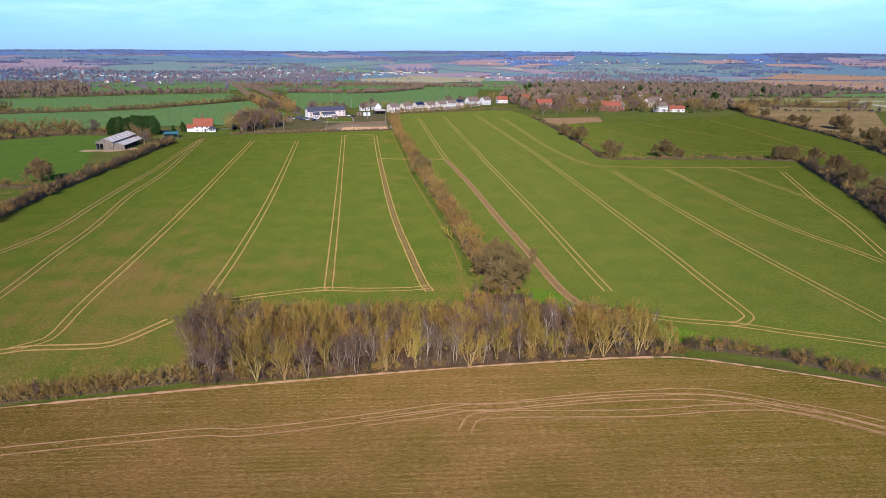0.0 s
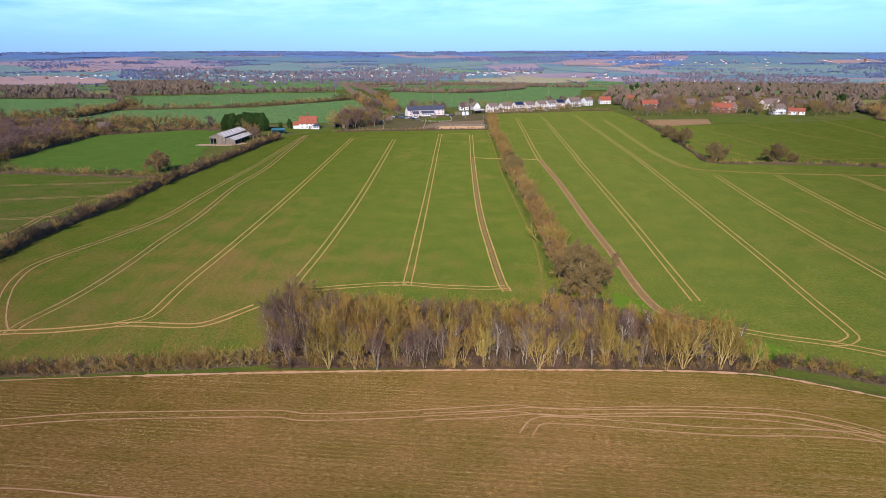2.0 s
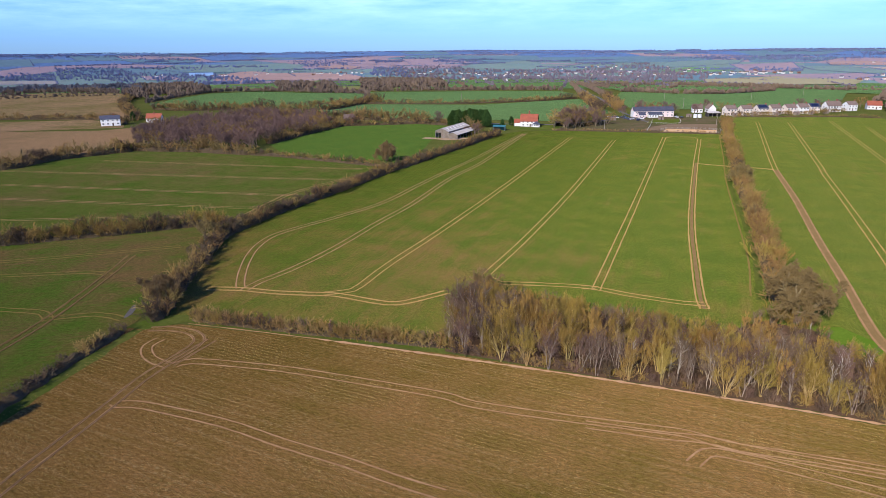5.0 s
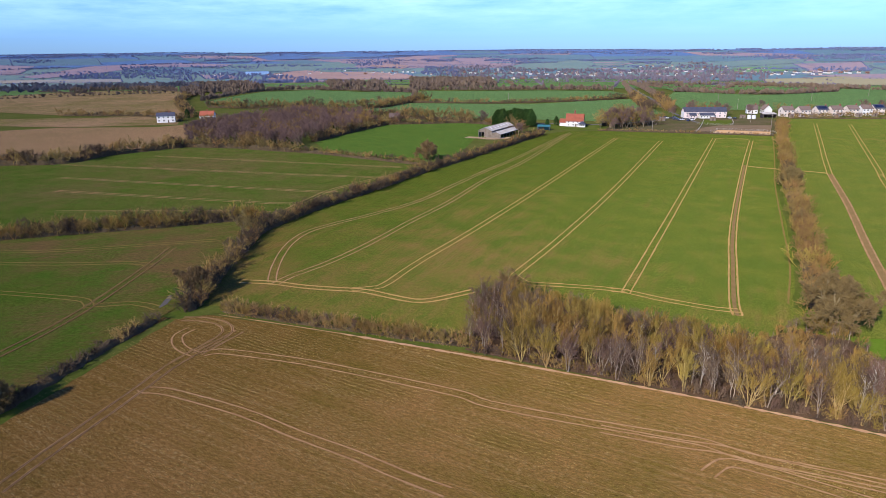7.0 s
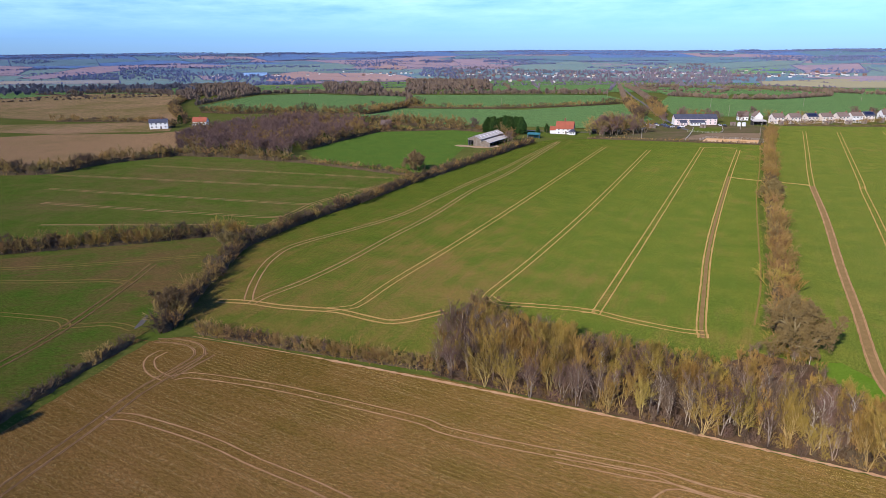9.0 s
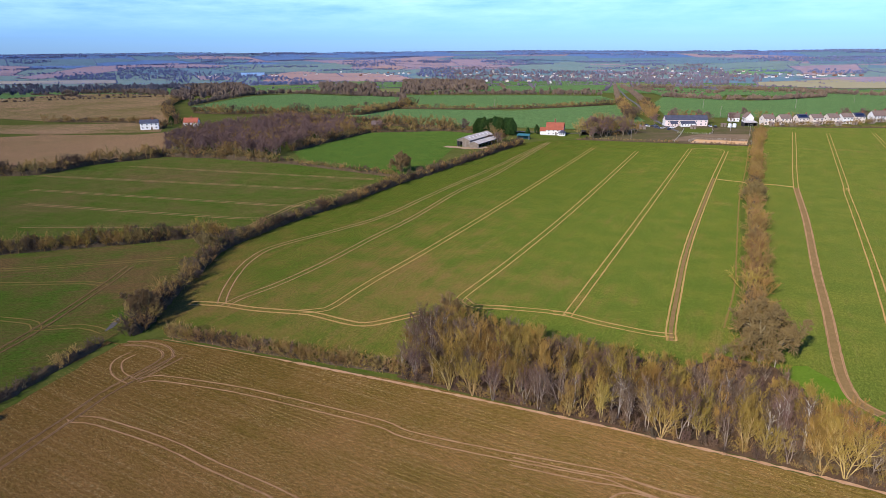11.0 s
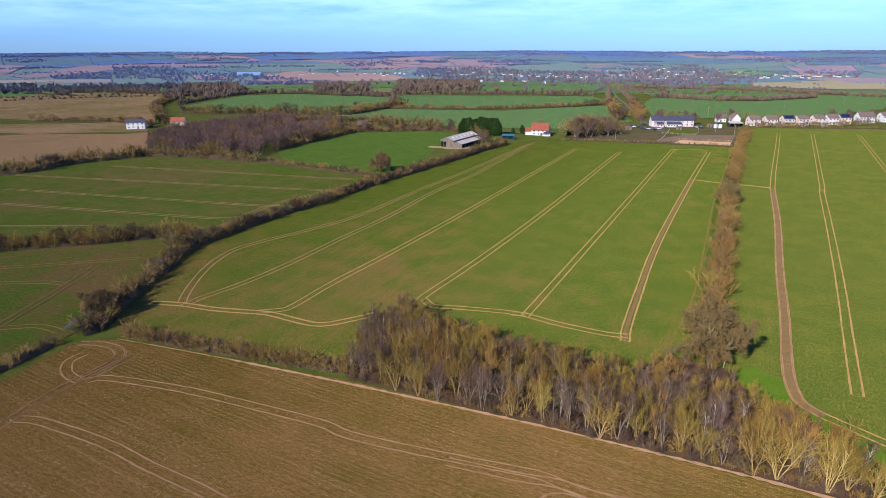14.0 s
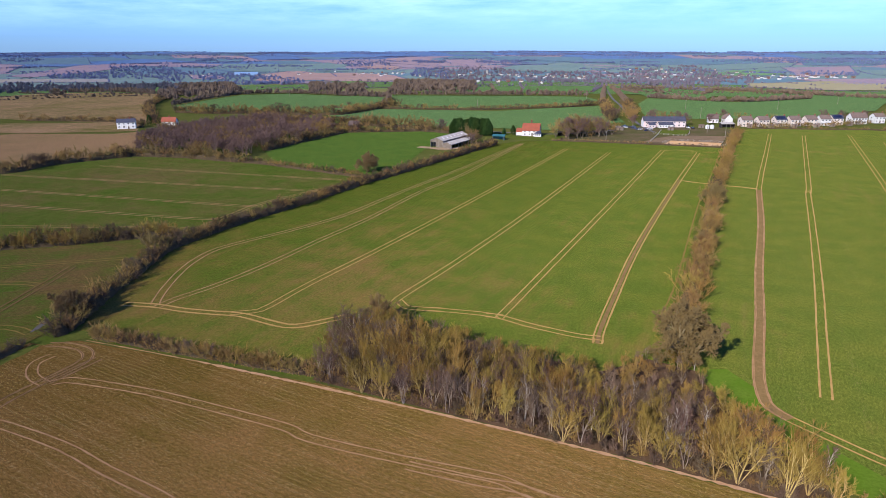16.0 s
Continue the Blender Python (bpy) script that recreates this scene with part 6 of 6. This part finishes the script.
gr = random.Random(66)
GARDEN = [(-48, 566), (-30, 572), (-8, 590), (15, 612), (40, 645), (36, 655), (10, 622), (-14, 596), (-34, 580), (-48, 574)]
for x, y in scatter(GARDEN, 2.7, gr, 3000):
    k = gr.randrange(4)
    bush = tagged(new("garden_shrub", SHRUBS["far", k] if gr.random() < 0.75 else EVERGREEN), "garden shrub behind the village houses", "shrub", "garden shrubs")
    bush.matrix_world = pose(x, y, 0, 0, 0, gr.uniform(0, 360)) @ Matrix.Scale(gr.uniform(0.6, 1.3), 4)
for x, y, turn, w in ((-39, 570, 30, 3), (-25, 578, 40, 4), (-10, 590, 35, 3), (4, 602, 30, 4), (14, 612, 40, 3), (25, 628, 35, 4), (-86, 520, 20, 4), (-118, 500, 10, 5), (-70, 548, 15, 4)):
    hut = tagged(new("garden_shed"), "small brown boarded garden shed with pitched roof", "shed", "garden sheds")
    gabled(hut, -w / 2, w / 2, -1.2, 1.2, 1.9, 2.6, "boards", "brown_tile", 0.15, 0.08)
    block("door", "door", hut, -0.4, 0.4, -1.26, -1.15, 0, 1.75)
    stand(hut, x, y, turn)
for x, y, s in ((-150, 585, 1.0), (-290, 386, 0.8), (-282, 388, 0.9), (-276, 392, 0.8), (-112, 560, 1.3), (-92, 566, 1.2), (-70, 575, 1.0), (18, 655, 1.1), (52, 690, 1.2), (-108, 545, 1.2), (-100, 556, 1.3), (-118, 530, 1.0), (-84, 560, 1.1), (-52, 606, 1.0), (-66, 612, 1.1), (-30, 612, 0.9), (6, 640, 1.2), (34, 676, 1.0), (-140, 470, 1.0), (-146, 456, 1.3), (-128, 440, 1.0), (-186, 392, 1.1), (-178, 384, 1.0), (-172, 372, 0.9), (-200, 420, 1.2), (-224, 418, 1.1)):
    plant(("far", gr.randrange(4)), x, y, s, gr.uniform(0, 360), "bare garden tree beside the buildings", "garden trees")

hedge([(-38, 564), (-20, 573), (0, 582), (38, 602), (62, 602)], "low garden hedge along the ends of the village gardens", ("far",), 2.0, 0.62, 240, 0.6, (1.6, 0.9), 0.5)

HOMES = [(80, 560), (75, 600), (90, 690), (180, 730), (260, 740), (262, 600), (230, 580), (150, 585), (128, 570), (95, 560)]
grove("village_wood", "bare winter trees crowding the village gardens",
      [(("far", gr.randrange(4)), x, y, gr.uniform(0.65, 1.2), gr.uniform(0, 360)) for x, y in scatter(HOMES, 8.5, gr, 2500)
       if all(abs(x - v[0]) > 9 or not -22 < y - v[1] < 9 for v in VILLAGE)])
for x, y, *_ in VILLAGE:
    for _ in range(5):
        bush = tagged(new("garden_shrub", SHRUBS["far", gr.randrange(4)] if gr.random() < 0.7 else EVERGREEN), "garden shrub beside a village house", "shrub", "garden shrubs")
        bx, by = x + gr.uniform(-13, 13), y - gr.uniform(6, 11)
        bush.matrix_world = pose(bx, by, 0, 0, 0, gr.uniform(0, 360)) @ Matrix.Scale(gr.uniform(0.6, 1.2), 4)

# ---- paddocks, fences, poles and yard ----
field("paddock", "rough paddock of grass and mud below the inn", [(-137, 423), (-98, 434), (-36, 449), (-42, 540), (-60, 560), (-125, 520), (-135, 490)], M["mud_grass"], 0.015)
field("paddock", "dark poached earth in the paddock", [(-85, 446), (-39, 456), (-44, 508), (-75, 490), (-82, 470)], M["mud"], 0.03)
field("paddock", "patch of bright mown grass", [(-90, 490), (-69, 494), (-74, 530), (-92, 520)], M["grass"], 0.04)
field("riding_arena", "sandy riding arena", [(-70, 444), (-38, 451), (-40, 468), (-71, 462)], M["sand"], 0.05)
field("garden", "farmhouse lawn of green grass", [(-178, 415), (-152, 410), (-140, 425), (-138, 450), (-180, 445)], M["grass"], 0.03)
strip("road", [(-92, 500), (-104, 520), (-138, 590), (-190, 718), (-252, 868), (-398, 1262)], "grey tarmac lane between hedges", "road", "asphalt", 2.8, 8, 0.1, rag=0.02)
strip("lane", [(-240, 440), (-190, 440), (-150, 452), (-120, 500)], "narrow tarmac lane behind the farmhouse", "road", "asphalt", 3.5, 6, 0.06, rag=0.02)
strip("yard", [(-196, 348), (-178, 350), (-172, 360)], "bare earth yard in front of the barn", "yard", "mud_yard", 7, 3, 0.05)


def fence(label, points, gap, height, rails, material):
    top = tagged(new("fence"), label, "fence")
    line = spline(points, gap)
    for p in line:
        block("post", material, top, p.x - 0.07, p.x + 0.07, p.y - 0.07, p.y + 0.07, -0.1, height)
    for k in range(rails):
        w = Wood()
        w.tube([Vector((p.x, p.y, height * (k + 0.7) / rails)) for p in line], [0.05] * len(line), 4)
        mesh_object("rail", w.v, w.f, M[material], top)
    return top


fence("pale post and rail fence round the riding arena", [(-71, 462), (-40, 468), (-38, 451), (-70, 444), (-71, 462)], 3, 1.3, 2, "rail")
fence("white post fence round the bright grass", [(-90, 490), (-69, 494), (-74, 530)], 3, 1.2, 2, "rail")
fence("white post fence along the paddock path", [(-80, 443), (-85, 478), (-91, 513)], 3, 1.2, 2, "rail")
for x, y in ((-65, 545), (-62, 547)):
    tank = tagged(new("water_tank"), "white plastic water tank", "tank", "water tanks")
    bm = bmesh.new()
    bmesh.ops.create_cone(bm, cap_ends=True, segments=20, radius1=1.4, radius2=1.4, depth=2.6, matrix=Matrix.Translation((0, 0, 1.3)))
    part("drum", bm, M["plastic"], tank)
    bm = bmesh.new()
    bmesh.ops.create_cone(bm, cap_ends=True, segments=20, radius1=1.42, radius2=0.4, depth=0.4, matrix=Matrix.Translation((0, 0, 2.8)))
    part("lid", bm, M["plastic"], tank)
    stand(tank, x, y, 0)
for x, y, h in ((-119, 705, 9), (-41, 754, 9), (-217, 971, 9), (-87, 624, 9), (5, 887, 9), (-607, 636, 10), (-757, 534, 10), (-846, 555, 10), (-60, 520, 8), (-44, 500, 8), (-300, 600, 9), (-260, 800, 9), (-108, 441, 6)):
    pole = tagged(new("utility_pole"), "weathered wooden utility pole with a crossarm", "pole", "utility poles")
    w = Wood()
    w.tube([Vector((0, 0, -0.2)), Vector((0, 0, h))], [0.17, 0.12], 8)
    mesh_object("mast", w.v, w.f, M["post"], pole)
    block("crossarm", "post", pole, -0.8, 0.8, -0.06, 0.06, h - 0.5, h - 0.35)
    stand(pole, x, y, 25)


def car(label, x, y, turn, paint):
    top = tagged(new("car"), label, "car", "parked cars")
    bm = bmesh.new()
    prism(bm, [(-2.1, 0.35), (2.1, 0.35), (2.15, 0.8), (1.2, 0.95), (-1.9, 1.0), (-2.15, 0.8)], -0.85, 0.85)
    body = part("body", bm, M[paint], top)
    bm = bmesh.new()
    prism(bm, [(1.2, 0.96), (0.55, 1.42), (-1.3, 1.45), (-1.85, 1.0)], -0.72, 0.72)
    part("cabin", bm, M["glass"], top)
    for wx in (-0.8, 0.8):
        for wy in (-1.3, 1.3):
            bm = bmesh.new()
            bmesh.ops.create_cone(bm, cap_ends=True, segments=14, radius1=0.33, radius2=0.33, depth=0.2, matrix=Matrix.Translation((wx, wy, 0.33)) @ Matrix.Rotation(radians(90), 4, "Y"))
            part("wheel", bm, M["dark_boards"], top)
    return stand(top, x, y, turn)


for x, y, turn, paint, word in ((-124, 512, 70, "dark_boards", "dark"), (-119, 517, 65, "plastic", "white"), (-115, 522, 75, "slate", "grey"), (-108, 508, 20, "slate", "blue-grey"), (-78, 540, 30, "plastic", "white"), (-74, 537, 40, "dark_boards", "black"),
                                (-100, 515, 120, "plastic", "white"), (-128, 506, 10, "brick_wall", "red"),
                                (-133, 515, 0, "dark_boards", "black"), (-130, 521, 25, "slate", "dark grey"), (-125, 516, 50, "plastic", "white"), (-122, 522, 75, "panel", "dark blue"), (-116, 517, 100, "dark_boards", "black"), (-111, 512, 125, "slate", "dark grey"), (-106, 510, 150, "plastic", "white"), (-100, 506, 175, "panel", "dark blue")):
    car(word + " car parked in the inn yard", x, y, turn, paint)

# young trees in white guards across the rough pasture
for (x0, y0), (x1, y1), n in (((399, 725), (513, 760), 40), ((458, 737), (450, 659), 20)):
    for k in range(n):
        x, y = x0 + (x1 - x0) * k / n, y0 + (y1 - y0) * k / n
        guard = tagged(new("tree_guard"), "white plastic guard round a young tree", "tree guard", "tree guards")
        bm = bmesh.new()
        bmesh.ops.create_cone(bm, cap_ends=False, segments=8, radius1=0.32, radius2=0.28, depth=1.5, matrix=Matrix.Translation((0, 0, 0.75)))
        part("tube", bm, M["plastic"], guard)
        w = Wood()
        w.tube([Vector((0, 0, -0.1)), Vector((0.03, 0, 2.3))], [0.05, 0.02], 4)
        mesh_object("sapling", w.v, w.f, M["bark"], guard)
        stand(guard, x, y, 0, terrain(x, y) + 0.05)

# muddy puddle in the gateway
pud = mesh_object("puddle", [(3.4 * math.cos(a) * (1 + 0.25 * math.sin(3 * a)), 0.8 * math.sin(a) * (1 + 0.2 * math.cos(2 * a)), 0) for a in [6.283 * i / 24 for i in range(24)]], [tuple(range(24))], M["water"])
pud.matrix_world = pose(-110.2, 80.5, 0.05, 0, 0, 128)
tagged(pud, "muddy puddle reflecting the sky in a gateway", "puddle", kind="structure")

# the tree models were only patterns for the planted ones
for pattern in KIND.values():
    for ob in (*pattern.children_recursive, pattern):
        bpy.data.objects.remove(ob)
